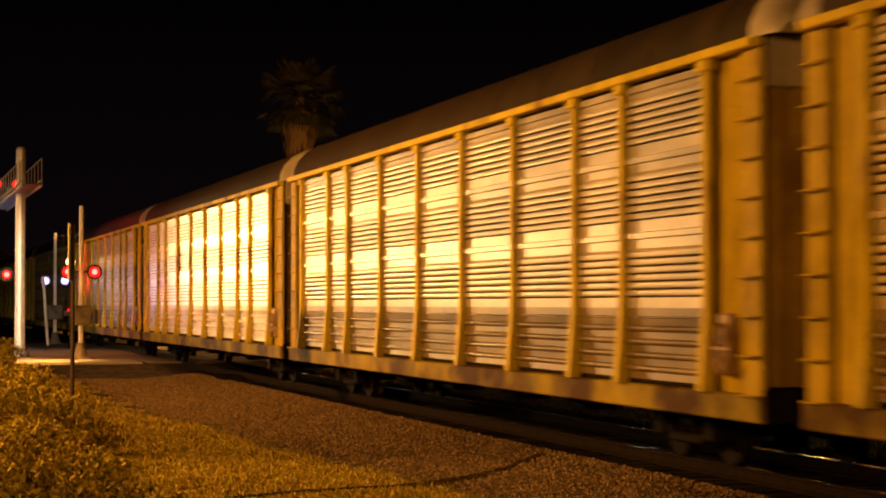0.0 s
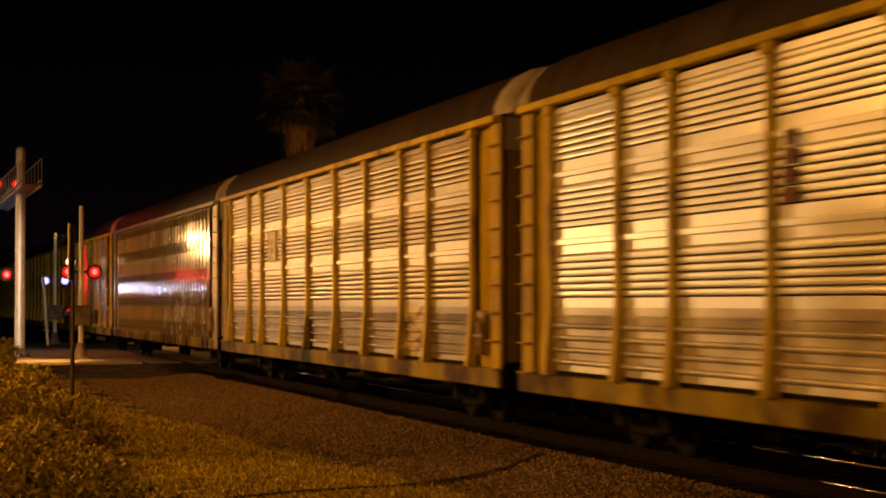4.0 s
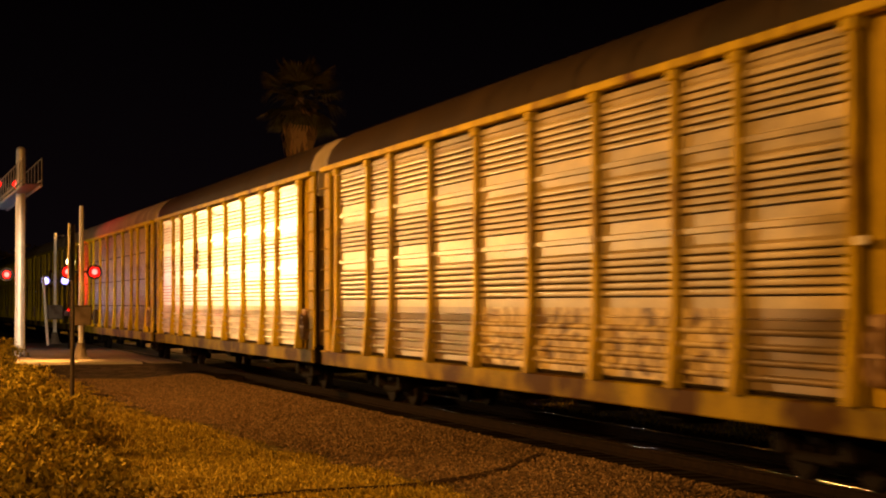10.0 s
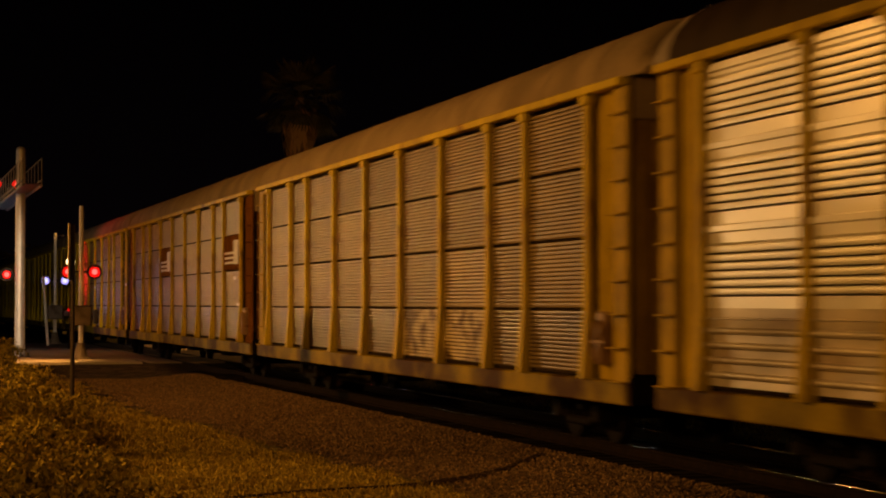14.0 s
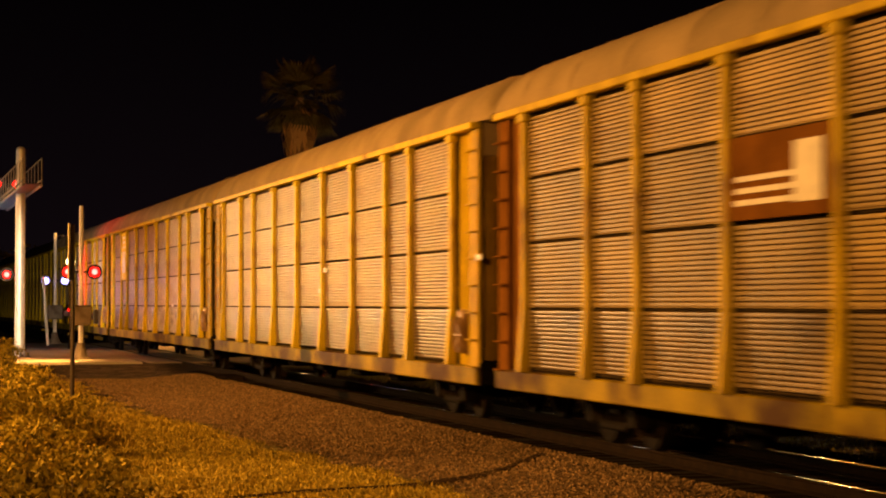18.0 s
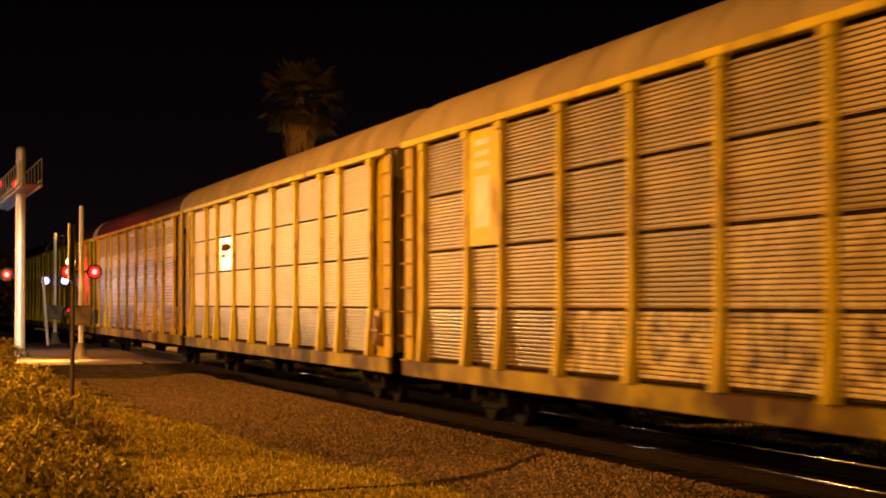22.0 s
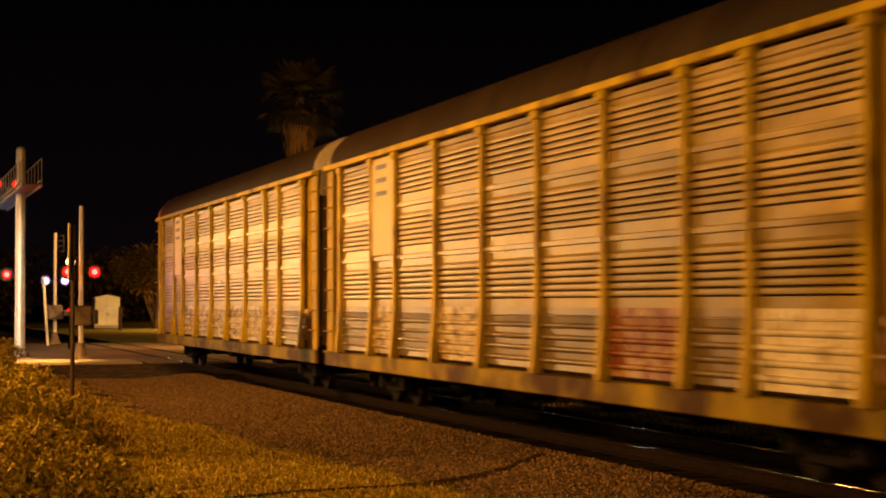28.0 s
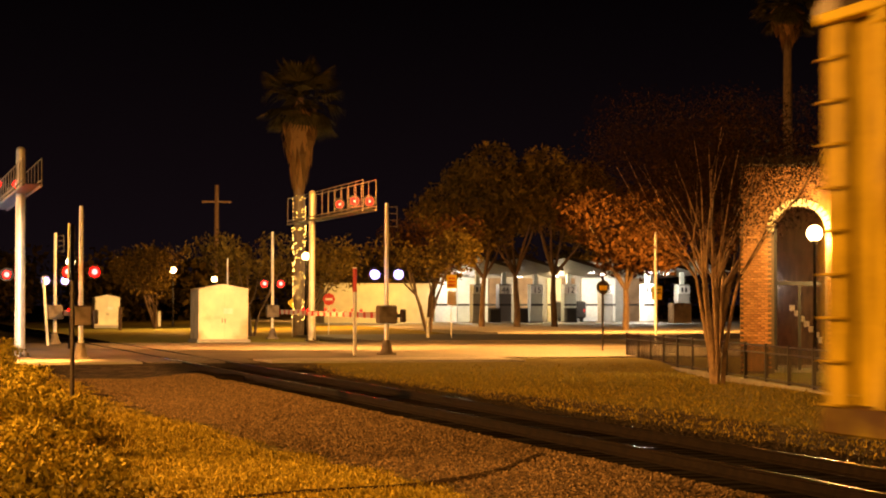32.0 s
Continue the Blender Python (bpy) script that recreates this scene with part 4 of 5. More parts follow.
def tree(x, y, z, h, fork, trunk_r, crown, n, size, mat, label, seed, stems=1, spread=0.25, bark=None):
    """Tapered trunk or stems, limbs that fork, and a ragged crown of clumps round the limbs' tips."""
    rnd = random.Random(seed)
    ob = thing("tree", label, "tree", "trees by the forecourt", pose(x, y, z))
    tips = []
    for s in range(stems):
        bm = B()
        a0 = rnd.uniform(0, 6.28) + s * 6.28 / stems
        lean = spread if stems > 1 else 0.05
        base = Vector((0.16 * math.cos(a0), 0.16 * math.sin(a0), -0.15)) if stems > 1 else Vector((0, 0, -0.15))
        p = [base]
        for k in range(3):
            q = p[-1] + Vector((math.cos(a0) * lean * fork / 3 * (0.6 + 0.4 * k) + rnd.uniform(-0.08, 0.08), math.sin(a0) * lean * fork / 3 * (0.6 + 0.4 * k) + rnd.uniform(-0.08, 0.08), fork / 3))
            p.append(q)
        limb(bm, p, trunk_r, trunk_r * 0.7)
        part("trunk", bm, bark or M_BARK, ob)
        for b in range(5 if stems == 1 else 3):
            a = a0 + rnd.uniform(-1.0, 1.0) if stems > 1 else b * 1.26 + rnd.uniform(-0.4, 0.4)
            bm = B()
            q = [p[-1]]
            reach = crown * rnd.uniform(0.45, 0.85)
            for k in range(3):
                q.append(q[-1] + Vector((math.cos(a) * reach / 3 + rnd.uniform(-0.2, 0.2), math.sin(a) * reach / 3 + rnd.uniform(-0.2, 0.2), (h - fork) * rnd.uniform(0.16, 0.30))))
            limb(bm, q, trunk_r * 0.5, trunk_r * 0.12)
            part("branch", bm, bark or M_BARK, ob)
            tips += [q[-1], q[-2]]
    clumps = []
    for t in tips:
        for k in range(2):
            r = crown * rnd.uniform(0.26, 0.5)
            clumps.append((t.x + rnd.uniform(-r, r), t.y + rnd.uniform(-r, r), min(h - r * 0.6, t.z + rnd.uniform(-0.4, 0.9) * r), r, r, r * rnd.uniform(0.6, 0.9)))
    new_crown = new("crown", leaf_mesh("crown", clumps, n, size, mat, seed))
    new_crown.parent = ob
    return ob


def bush(x, y, w, h, n, seed, mat):
    rnd = random.Random(seed)
    ob = thing("bush", "unclipped yellow-green bush at the edge of the verge", "bush", "bushes along the verge", pose(x, y, ground_z(x, y)))
    clumps = []
    for k in range(9):
        r = w * rnd.uniform(0.28, 0.5)
        clumps.append((rnd.uniform(-w, w) * 0.7, rnd.uniform(-w, w) * 0.55, h * rnd.uniform(0.2, 0.85), r, r * 0.8, h * rnd.uniform(0.18, 0.34)))
    bm = B()
    for k in range(6):
        a = k * 1.05
        limb(bm, [Vector((0, 0, -0.1)), Vector((math.cos(a) * w * 0.3, math.sin(a) * w * 0.3, h * 0.4)), Vector((math.cos(a) * w * 0.6, math.sin(a) * w * 0.5, h * 0.75))], 0.02, 0.006)
    part("stems", bm, M_BARK, ob)
    lv = new("foliage", leaf_mesh("foliage", clumps, n, 0.04, mat, seed))
    lv.parent = ob


rb = random.Random(11)
for i in range(26):
    bx = -72 + i * 2.05
    by = 0.062 * -bx * 0.55 + 1.05 + rb.uniform(-0.3, 0.3)
    bush(bx, by, rb.uniform(1.1, 1.6), rb.uniform(0.6, 1.0), 2500, 20 + i, M_LEAF_HEDGE)


def palm(x, y, z, h, crown_r, skirt, label, seed):
    rnd = random.Random(seed)
    ob = thing("palm_tree", label, "palm tree", "palms behind the track", pose(x, y, z))
    bm = B()
    n = 14
    top = h - crown_r * 0.75
    for k in range(n):
        z0, z1 = -0.2 + (top + 0.2) * k / n, -0.2 + (top + 0.2) * (k + 1) / n
        r = 0.40 - 0.14 * k / n
        bar(bm, (0, 0, z0), (0, 0, z1), r * 1.04, r * 0.95, 12)
    part("trunk", bm, M_BARK, ob)

    def fan(bm, a, el, length, droop):
        d = Vector((math.cos(a) * math.cos(el), math.sin(a) * math.cos(el), math.sin(el)))
        side = d.cross(Vector((0, 0, 1))).normalized() if abs(d.z) < 0.98 else Vector((1, 0, 0))
        o = Vector((0, 0, top))
        hub = o + d * length * 0.55
        hub.z -= droop * 0.2
        w = 0.03
        q = [bm.verts.new(o + side * w), bm.verts.new(hub + side * w), bm.verts.new(hub - side * w), bm.verts.new(o - side * w)]
        bm.faces.new(q)
        for k in range(15):
            t = -1.25 + 2.5 * k / 14
            dirn = (d * math.cos(t) + side * math.sin(t)).normalized()
            tip = hub + dirn * length * 0.5
            tip.z -= droop * 0.35 * (0.5 + abs(math.sin(t)))
            across = dirn.cross(d.cross(side)).normalized() * 0.085
            mid = hub + dirn * length * 0.25
            v = [bm.verts.new(hub), bm.verts.new(mid + across), bm.verts.new(tip), bm.verts.new(mid - across)]
            bm.faces.new(v)

    for k in range(64):
        el = rnd.uniform(-0.75, 1.45)
        bm = B()
        fan(bm, rnd.uniform(0, 6.28), el, crown_r * rnd.uniform(0.85, 1.1), crown_r * rnd.uniform(0.25, 0.6))
        part("frond", bm, M_FROND, ob)
    bm = B()
    for k in range(150):
        a, zz = rnd.uniform(0, 6.28), rnd.uniform(0, 1)
        r0 = 0.35 + 0.3 * (1 - zz)
        r1 = (0.35 + 0.95 * (1 - zz)) * rnd.uniform(0.7, 1.2)
        za = top - skirt * zz * 0.8
        v = [Vector((math.cos(a) * r0, math.sin(a) * r0, za)), Vector((math.cos(a + 0.25) * r1, math.sin(a + 0.25) * r1, za - skirt * 0.22)), Vector((math.cos(a) * r1 * 0.85, math.sin(a) * r1 * 0.85, za - skirt * 0.38)), Vector((math.cos(a - 0.25) * r1, math.sin(a - 0.25) * r1, za - skirt * 0.22))]
        bm.faces.new([bm.verts.new(p) for p in v])
    if seed == 2:
        lights = B()
        for k in range(260):
            zz = 0.9 + 8.0 * k / 260 + rnd.uniform(-0.05, 0.05)
            a = rnd.uniform(0, 6.28)
            bmesh.ops.create_icosphere(lights, subdivisions=1, radius=0.02, matrix=Matrix.Translation((0.42 * math.cos(a), 0.42 * math.sin(a), zz)))
        tagged(part("light_string", lights, M_STRING, ob, "string of tiny golden lamps"), kind="stuff")
    part("dead_frond_skirt", bm, M_FROND_DEAD, ob, "skirt of dry brown fronds")
    return ob


palm(-137.8, 26.3, 0.0, 17.6, 3.1, 5.6, "tall fan palm with a brown skirt and wire-lit trunk", 2)
palm(-138.8, 60.8, 0.2, 24.5, 2.6, 3.0, "tall fan palm behind the trees", 5)

tree(-58.0, 23.2, -0.3, 8.2, 3.1, 0.065, 3.3, 46000, 0.036, M_LEAF_RUST, "many-stemmed ornamental tree with thin rusty autumn leaves", 33, 8, 0.17, M_PALEBARK)
tree(-149.0, 52.5, 0.1, 10.5, 3.0, 0.26, 5.2, 9500, 0.2, M_LEAF_ORANGE, "street tree with rusty brown leaves", 7)
tree(-170.8, 54.0, 0.2, 13.5, 4.2, 0.28, 5.7, 9000, 0.22, M_LEAF, "dark street tree with thinning leaves", 9)
tree(-171.6, 51.0, 0.2, 14.5, 4.2, 0.28, 5.4, 9000, 0.22, M_LEAF, "dark street tree with thinning leaves", 12)
tree(-172.4, 48.2, 0.2, 13.0, 4.0, 0.26, 5.0, 8000, 0.22, M_LEAF, "dark street tree with thinning leaves", 14)
tree(-160.0, 40.5, 0.1, 8.5, 2.6, 0.16, 3.2, 3000, 0.16, M_LEAF_ORANGE, "small tree with bare lower limbs", 15, 3, 0.3)
tree(-150.0, 38.0, 0.1, 7.5, 2.2, 0.12, 2.8, 2500, 0.15, M_LEAF, "small tree with bare lower limbs", 16, 3, 0.3)
tree(-145.0, 28.2, 0.0, 6.6, 1.8, 0.10, 2.8, 3000, 0.13, M_LEAF, "small lamp-lit tree by the street", 17, 4, 0.3)
tree(-140.0, 23.6, 0.0, 6.6, 1.8, 0.10, 2.6, 3000, 0.13, M_LEAF, "small lamp-lit tree by the street", 18, 4, 0.3)
tree(-181.0, 22.4, 0.0, 6.8, 1.8, 0.10, 2.8, 3200, 0.15, M_LEAF, "small lamp-lit tree by the street", 19, 4, 0.3)
tree(-100.0, 44.0, -0.1, 10.0, 3.0, 0.2, 5.0, 5200, 0.13, M_LEAF_ORANGE, "rusty-leaved tree beyond the footway", 21, 3, 0.25)
tree(-84.0, 33.6, -0.2, 9.6, 3.0, 0.16, 4.6, 5200, 0.11, M_LEAF_ORANGE, "rusty-leaved tree beyond the footway", 22, 3, 0.25)

# far woods behind the crossing
wood_rnd = random.Random(8)
wood = []
for i in range(80):
    wx, wy = wood_rnd.uniform(-330, -250), wood_rnd.uniform(5, 110)
    r = wood_rnd.uniform(3, 6)
    wood.append((wx, wy, wood_rnd.uniform(1.5, 6.0), r, r, r * 0.9))
tagged(new("far_woods", leaf_mesh("far_woods", wood, 16000, 0.55, M_LEAF, 31)), "dark woods behind the crossing", "trees", kind="stuff")


def turf(x, y):
    return abs(y - 10.4) > 5.0 + 0.8 * math.sin(x * 0.5)


blades("grass", 34000, (-70, -17, 2.6, 7.0), 0.06, M_GRASS, "thin verge grass beside the gravel", 41, lambda x, y: y < verge_line(x) + 0.2 * math.sin(x * 2.1))
blades("grass", 60000, (-46, -21, 3.4, 6.8), 0.03, M_VERGE, "dense yellow-green verge grass by the hedge", 43, lambda x, y: y < verge_line(x) - 0.1 + 0.15 * math.sin(x * 1.7))
blades("grass", 26000, (-71, -22, 13.6, 26.0), 0.07, M_GRASS, "lawn beyond the track", 42)

# ---- posts, signs and lamps ----


def globe_lamp(x, y, z, top, r=0.24, power=0.0, label="lamp post with a lit round globe"):
    ob = thing("globe_lamp", label, "street lamp", "globe lamps", pose(x, y, z))
    part("post", bar(bar(B(), (0, 0, 0), (0, 0, 0.5), 0.11, 0.08), (0, 0, 0.5), (0, 0, top - r), 0.06, 0.045), M_TRUCK, ob)
    part("collar", bar(B(), (0, 0, top - r - 0.08), (0, 0, top - r + 0.04), 0.09, 0.12), M_BLACK, ob)
    part("globe", ball(B(), (0, 0, top), r, 18), M_GLOBE, ob, "glowing globe")
    if power:
        lamp("globe_light", (x, y, z + top), power, (1.0, 0.62, 0.22), r + 0.03)


globe_lamp(-63.8, 28.85, -0.2, 4.4, 0.26, 80)
globe_lamp(-189.8, 25.0, 0.0, 4.9, 0.29, 0)
globe_lamp(-128.0, 19.3, 0.0, 3.4, 0.17, 0)
globe_lamp(-132.8, 25.75, 0.0, 4.9, 0.22, 0)
globe_lamp(-96.0, 8.15, -0.05, 3.85, 0.20, 0)
lamp("globe_light", (-64.45, 29.9, 4.05), 1500, (1.0, 0.58, 0.16), 0.16)
lamp("globe_light", (-132.2, 25.9, 4.9), 900, (1.0, 0.62, 0.2), 0.26)
lamp("globe_light", (-188.0, 25.0, 4.9), 2800, (1.0, 0.62, 0.2), 0.3)


def post_sign(x, y, z, h, r, mat, label, name="sign_post"):
    ob = thing(name, label, "sign post", "", pose(x, y, z))
    part("post", bar(B(), (0, 0, -0.1), (0, 0, h), r, seg=8), mat, ob)
    return ob


o = post_sign(-45.8, 3.93, -0.3, 3.9, 0.045, M_IRON, "dark square-tube post with a tall plate seen edge-on")
part("plate", box(B(), -0.5, 0.5, -0.075, -0.05, 2.75, 3.93, 0.01), M_ALU, o).matrix_basis = pose(0, 0, 0, 0, 0, -8)
o = post_sign(-81.1, 17.64, -0.1, 3.45, 0.075, M_WHITE, "white marker pole with a red top", "marker_pole")
part("red_top", bar(B(), (0, 0, 2.5), (0, 0, 3.4), 0.08, seg=8), M_REDPAINT, o, "red painted band")
o = post_sign(-103.7, 7.76, -0.1, 3.35, 0.07, M_WHITE, "leaning white marker pole", "marker_pole")
o.matrix_basis = pose(-103.7, 7.76, -0.1, 0, -0.5, 0) @ pose(0, 0, 0, 4, 0, 0)
post_sign(-123.1, 31.15, -0.05, 1.2, 0.09, M_WHITE, "short white bollard by the lane", "bollard")
post_sign(-197.0, 24.7, 0.0, 1.3, 0.14, M_CREAM, "short stout post by the far track", "bollard")
post_sign(-168.4, 18.1, 0.0, 1.7, 0.14, M_BARK, "dark timber post by the far track", "bollard")
post_sign(-121.0, 19.0, 0.0, 4.5, 0.04, M_ALU, "thin mast beside the signal cabinet", "thin_mast")
o = post_sign(-122.8, 32.5, -0.05, 3.8, 0.04, M_ALU, "post with an orange diamond and a yellow plate")
part("plate", box(B(), 0.05, 0.07, -0.3, 0.3, 2.9, 3.7, 0.01), M_SIGNYELLOW, o)
part("plate", box(B(), 0.05, 0.07, -0.27, 0.27, 1.9, 2.75, 0.01), M_CREAM, o)
for k in range(3):
    part("marking", box(B(), 0.071, 0.076, -0.2, 0.2, 3.05 + k * 0.2, 3.13 + k * 0.2), M_REDPAINT, o)
o = post_sign(-86.9, 29.6, -0.1, 3.1, 0.045, M_IRON, "iron post with a round board and finial")
bm = bar(B(), (0.04, 0, 2.75), (0.08, 0, 2.75), 0.29, seg=24)
part("round_board", bm, M_IRON, o)
part("board_face", box(B(), 0.082, 0.088, -0.17, 0.17, 2.62, 2.82), M_SIGNYELLOW, o)
part("finial", ball(B(), (0, 0, 3.16), 0.07, 10), M_IRON, o)
o = post_sign(-130.0, 47.9, 0.0, 3.3, 0.05, M_ALU, "post with a square yellow notice")
part("plate", box(B(), 0.05, 0.08, -0.34, 0.34, 2.2, 3.1, 0.01), M_SIGNYELLOW, o)
for k in range(2):
    part("marking", box(B(), 0.081, 0.086, -0.24, 0.24, 2.6 + k * 0.2, 2.7 + k * 0.2), M_BLACK, o)
o = post_sign(-97.0, 35.7, -0.05, 5.4, 0.07, M_WHITE, "slim pale pole by the footway", "pale_pole")
o = post_sign(-138.0, 25.9, -0.05, 2.3, 0.035, M_ALU, "post with a small yellow diamond plate")
part("plate", box(B(), -0.02, 0.02, -0.26, 0.26, -0.26, 0.26, 0.005), M_SIGNYELLOW, o).matrix_basis = pose(0.06, 0, 2.05, 45, 0, 0)
o = post_sign(-141.0, 28.9, -0.05, 2.6, 0.04, M_ALU, "post with a red eight-sided plate")
part("plate", bar(B(), (0.05, 0, 2.3), (0.07, 0, 2.3), 0.42, seg=8), M_REDPAINT, o)
part("marking", box(B(), 0.071, 0.076, -0.24, 0.24, 2.22, 2.38), M_WHITE, o)
# distant pole with a cross-arm
o = post_sign(-258.2, 39.2, 0.0, 16.2, 0.26, M_PALEBARK, "tall timber pole with one cross-arm against the sky", "utility_pole")
part("cross_arm", box(B(), -0.1, 0.1, -1.8, 1.8, 14.05, 14.3), M_PALEBARK, o)


# ---- fence ----


def fence():
    a, b = Vector((-79.3, 28.0, -0.28)), Vector((-40.0, 20.9, -0.3))
    ob = thing("iron_fence", "dark iron fence of pickets and posts on a concrete kerb", "fence")
    n = 15
    d = (b - a) / n
    turn = math.degrees(math.atan2(d.y, d.x))
    L = d.xy.length
    bm = bar(B(), (0, 0, 0), (0, 0, 0.98), 0.011, seg=5)
    pm = bpy.data.meshes.new("picket")
    bm.to_mesh(pm)
    bm.free()
    pm.materials.append(M_IRON)
    for i in range(n + 1):
        p = a + d * i
        part("post", box(B(), -0.045, 0.045, -0.045, 0.045, -0.05, 1.15, 0.008), M_IRON, ob).matrix_basis = pose(p.x, p.y, p.z, 0, 0, turn)
        if i == n:
            break
        q = a + d * (i + 0.5)
        for z in (0.14, 0.86, 1.06):
            part("rail", box(B(), -L / 2, L / 2, -0.02, 0.02, z, z + 0.045), M_IRON, ob).matrix_basis = pose(q.x, q.y, q.z, 0, 0, turn)
        for k in range(17):
            u = a + d * (i + (k + 0.5) / 17)
            share("picket", pm, ob, pose(u.x, u.y, u.z + 0.12))
        part("kerb", box(B(), -L / 2, L / 2, -0.12, 0.12, -0.12, 0.09, 0.02), M_CONCRETE, ob).matrix_basis = pose(q.x, q.y, q.z, 0, 0, turn)


fence()


# ---- brick station ----


def station():
    """A brick end wall at x = -66 with a tall arched opening, and the rest of the block behind it."""
    X0, Y0, Y1, H = -66.0, 27.2, 44.0, 6.5
    ya, yb, spring, crown = 28.3, 29.95, 4.3, 5.15
    st = thing("brick_station", "tan brick station building with a tall arched doorway", "building")
    st.matrix_basis = Matrix.Translation((X0, Y0, 0)) @ pose(0, 0, 0, 0, 0, -22.5) @ Matrix.Translation((-X0, -Y0, 0))
    bm = B()
    t = 0.45
    # wall with the arch cut through
    box(bm, X0 - t, X0, Y0, ya, -0.35, H)
    box(bm, X0 - t, X0, yb, Y1, -0.35, H)
    mid, r = (ya + yb) / 2, (yb - ya) / 2
    seg = 14
    prev = (ya, spring)
    for k in range(1, seg + 1):
        a = math.pi - math.pi * k / seg
        cur = (mid + r * math.cos(a), spring + r * math.sin(a))
        vs = []
        for x in (X0, X0 - t):
            vs.append([bm.verts.new((x, *prev)), bm.verts.new((x, *cur)), bm.verts.new((x, cur[0], H)), bm.verts.new((x, prev[0], H))])
        bm.faces.new(vs[0])
        bm.faces.new(list(reversed(vs[1])))
        bm.faces.new((vs[0][0], vs[1][0], vs[1][1], vs[0][1]))
        prev = cur
    part("wall", bm, M_MORTAR, st)
    part("side_wall", box(B(), X0 - 12, X0 - t, Y0, Y0 + t, -0.35, H), M_BRICK, st)
    part("back_wall", box(B(), X0 - 12, X0 - 11.5, Y0 + t, Y1, -0.35, H), M_BRICK, st)
    part("far_wall", box(B(), X0 - 11.5, X0 - t, Y1 - t, Y1, -0.35, H), M_BRICK, st)
    part("roof", box(B(), X0 - 12.0, X0 + 0.2, Y0 - 0.05, Y1 + 0.3, H, H + 0.25), M_ROOF_DARK, st)
    # doorway: frame, transom, glass, stair behind
    door = part("door_frame", box(B(), X0 - 0.3, X0 - 0.2, ya, ya + 0.10, -0.2, spring + 0.4), M_BLACK, st, "black timber frame")
    part("jamb", box(B(), X0 - 0.3, X0 - 0.2, yb - 0.10, yb, -0.2, spring + 0.4), M_BLACK, door)
    part("jamb", box(B(), X0 - 0.3, X0 - 0.2, ya + 0.1, yb - 0.1, 2.55, 2.68), M_BLACK, door)
    part("jamb", box(B(), X0 - 0.3, X0 - 0.2, mid - 0.05, mid + 0.05, -0.2, 2.55), M_BLACK, door)
    glass = bpy.data.materials.new("door_glass")
    glass.use_nodes = True
    gb = glass.node_tree.nodes["Principled BSDF"]
    gb.inputs["Transmission Weight"].default_value, gb.inputs["Roughness"].default_value, gb.inputs["IOR"].default_value = 1.0, 0.03, 1.1
    pane = part("pane", box(B(), X0 - 0.255, X0 - 0.245, ya + 0.1, yb - 0.1, 0.0, crown - 0.1), glass, door)
    pane.visible_shadow = False
    for k in range(10):
        part("stair_tread", box(B(), X0 - 3.4, X0 - 2.2, 30.3 - k * 0.16, 30.46 - k * 0.16, 0.10 + k * 0.18, 0.28 + k * 0.18), M_WHITE, st)
    part("inner_wall", box(B(), X0 - 4.2, X0 - 4.0, Y0 + t, Y1 - t, -0.3, H), M_BARK, st)
    part("floor", box(B(), X0 - 4.0, X0 - t, Y0 + t, Y1 - t, -0.3, -0.15), M_CONCRETE, st)
    # courses of brick, one by one, on the lit part of the wall
    bw, bh = 0.215, 0.068
    bm = box(B(), 0, 0.014, -bw / 2, bw / 2, -bh / 2, bh / 2, 0.004)
    bm_half = bpy.data.meshes.new("brick")
    bm.to_mesh(bm_half)
    bm.free()
    bm_half.materials.append(M_BRICK)
    rest_v, rest_f = [], []
    count = 0
    rnd = random.Random(2)
    for row in range(int((H + 0.2) / 0.08)):
        z = -0.2 + row * 0.08
        y = Y0 + bw / 2 + (0.11 if row % 2 else 0.0) + 0.01
        while y < 34.0:
            inside = ya - 0.16 < y < yb + 0.16 and z < spring
            if z >= spring and math.hypot(y - mid, z - spring) < r + 0.17:
                inside = True
            if not inside:
                if count < 300 and 0.6 < z < 4.6 and y < 30.6:
                    share("brick", bm_half, st, pose(X0, y, z))
                    count += 1
                else:
                    k = len(rest_v)
                    dx = 0.012 + rnd.uniform(-0.003, 0.003)
                    rest_v += [(X0 + dx, y - bw / 2, z - bh / 2), (X0 + dx, y + bw / 2, z - bh / 2), (X0 + dx, y + bw / 2, z + bh / 2), (X0 + dx, y - bw / 2, z + bh / 2),
                               (X0, y - bw / 2, z - bh / 2), (X0, y + bw / 2, z - bh / 2), (X0, y + bw / 2, z + bh / 2), (X0, y - bw / 2, z + bh / 2)]
                    rest_f += [(k, k + 1, k + 2, k + 3), (k + 4, k + 5, k + 1, k), (k + 3, k + 2, k + 6, k + 7), (k, k + 3, k + 7, k + 4), (k + 1, k + 5, k + 6, k + 2)]
            y += 0.225
    ob = new("brickwork", from_lists("brickwork", rest_v, rest_f, M_BRICK))
    ob.parent = st
    ob["kind"] = "stuff"
    # arch ring of voussoirs
    for k in range(17):
        a = math.pi * (k + 0.5) / 17
        v = part("voussoir", box(B(), -0.02, 0.03, -0.07, 0.07, 0.0, 0.24, 0.006), M_PLASTER, st, "pale arch stone")
        v.matrix_basis = Matrix.Translation((X0, mid + (r + 0.005) * math.cos(a), spring + (r + 0.005) * math.sin(a))) @ Matrix.Rotation(a - math.pi / 2, 4, "X")


station()
lamp("stair_light", (-69.3, 29.6, 2.6), 55, (0.9, 0.9, 1.0), 0.2)


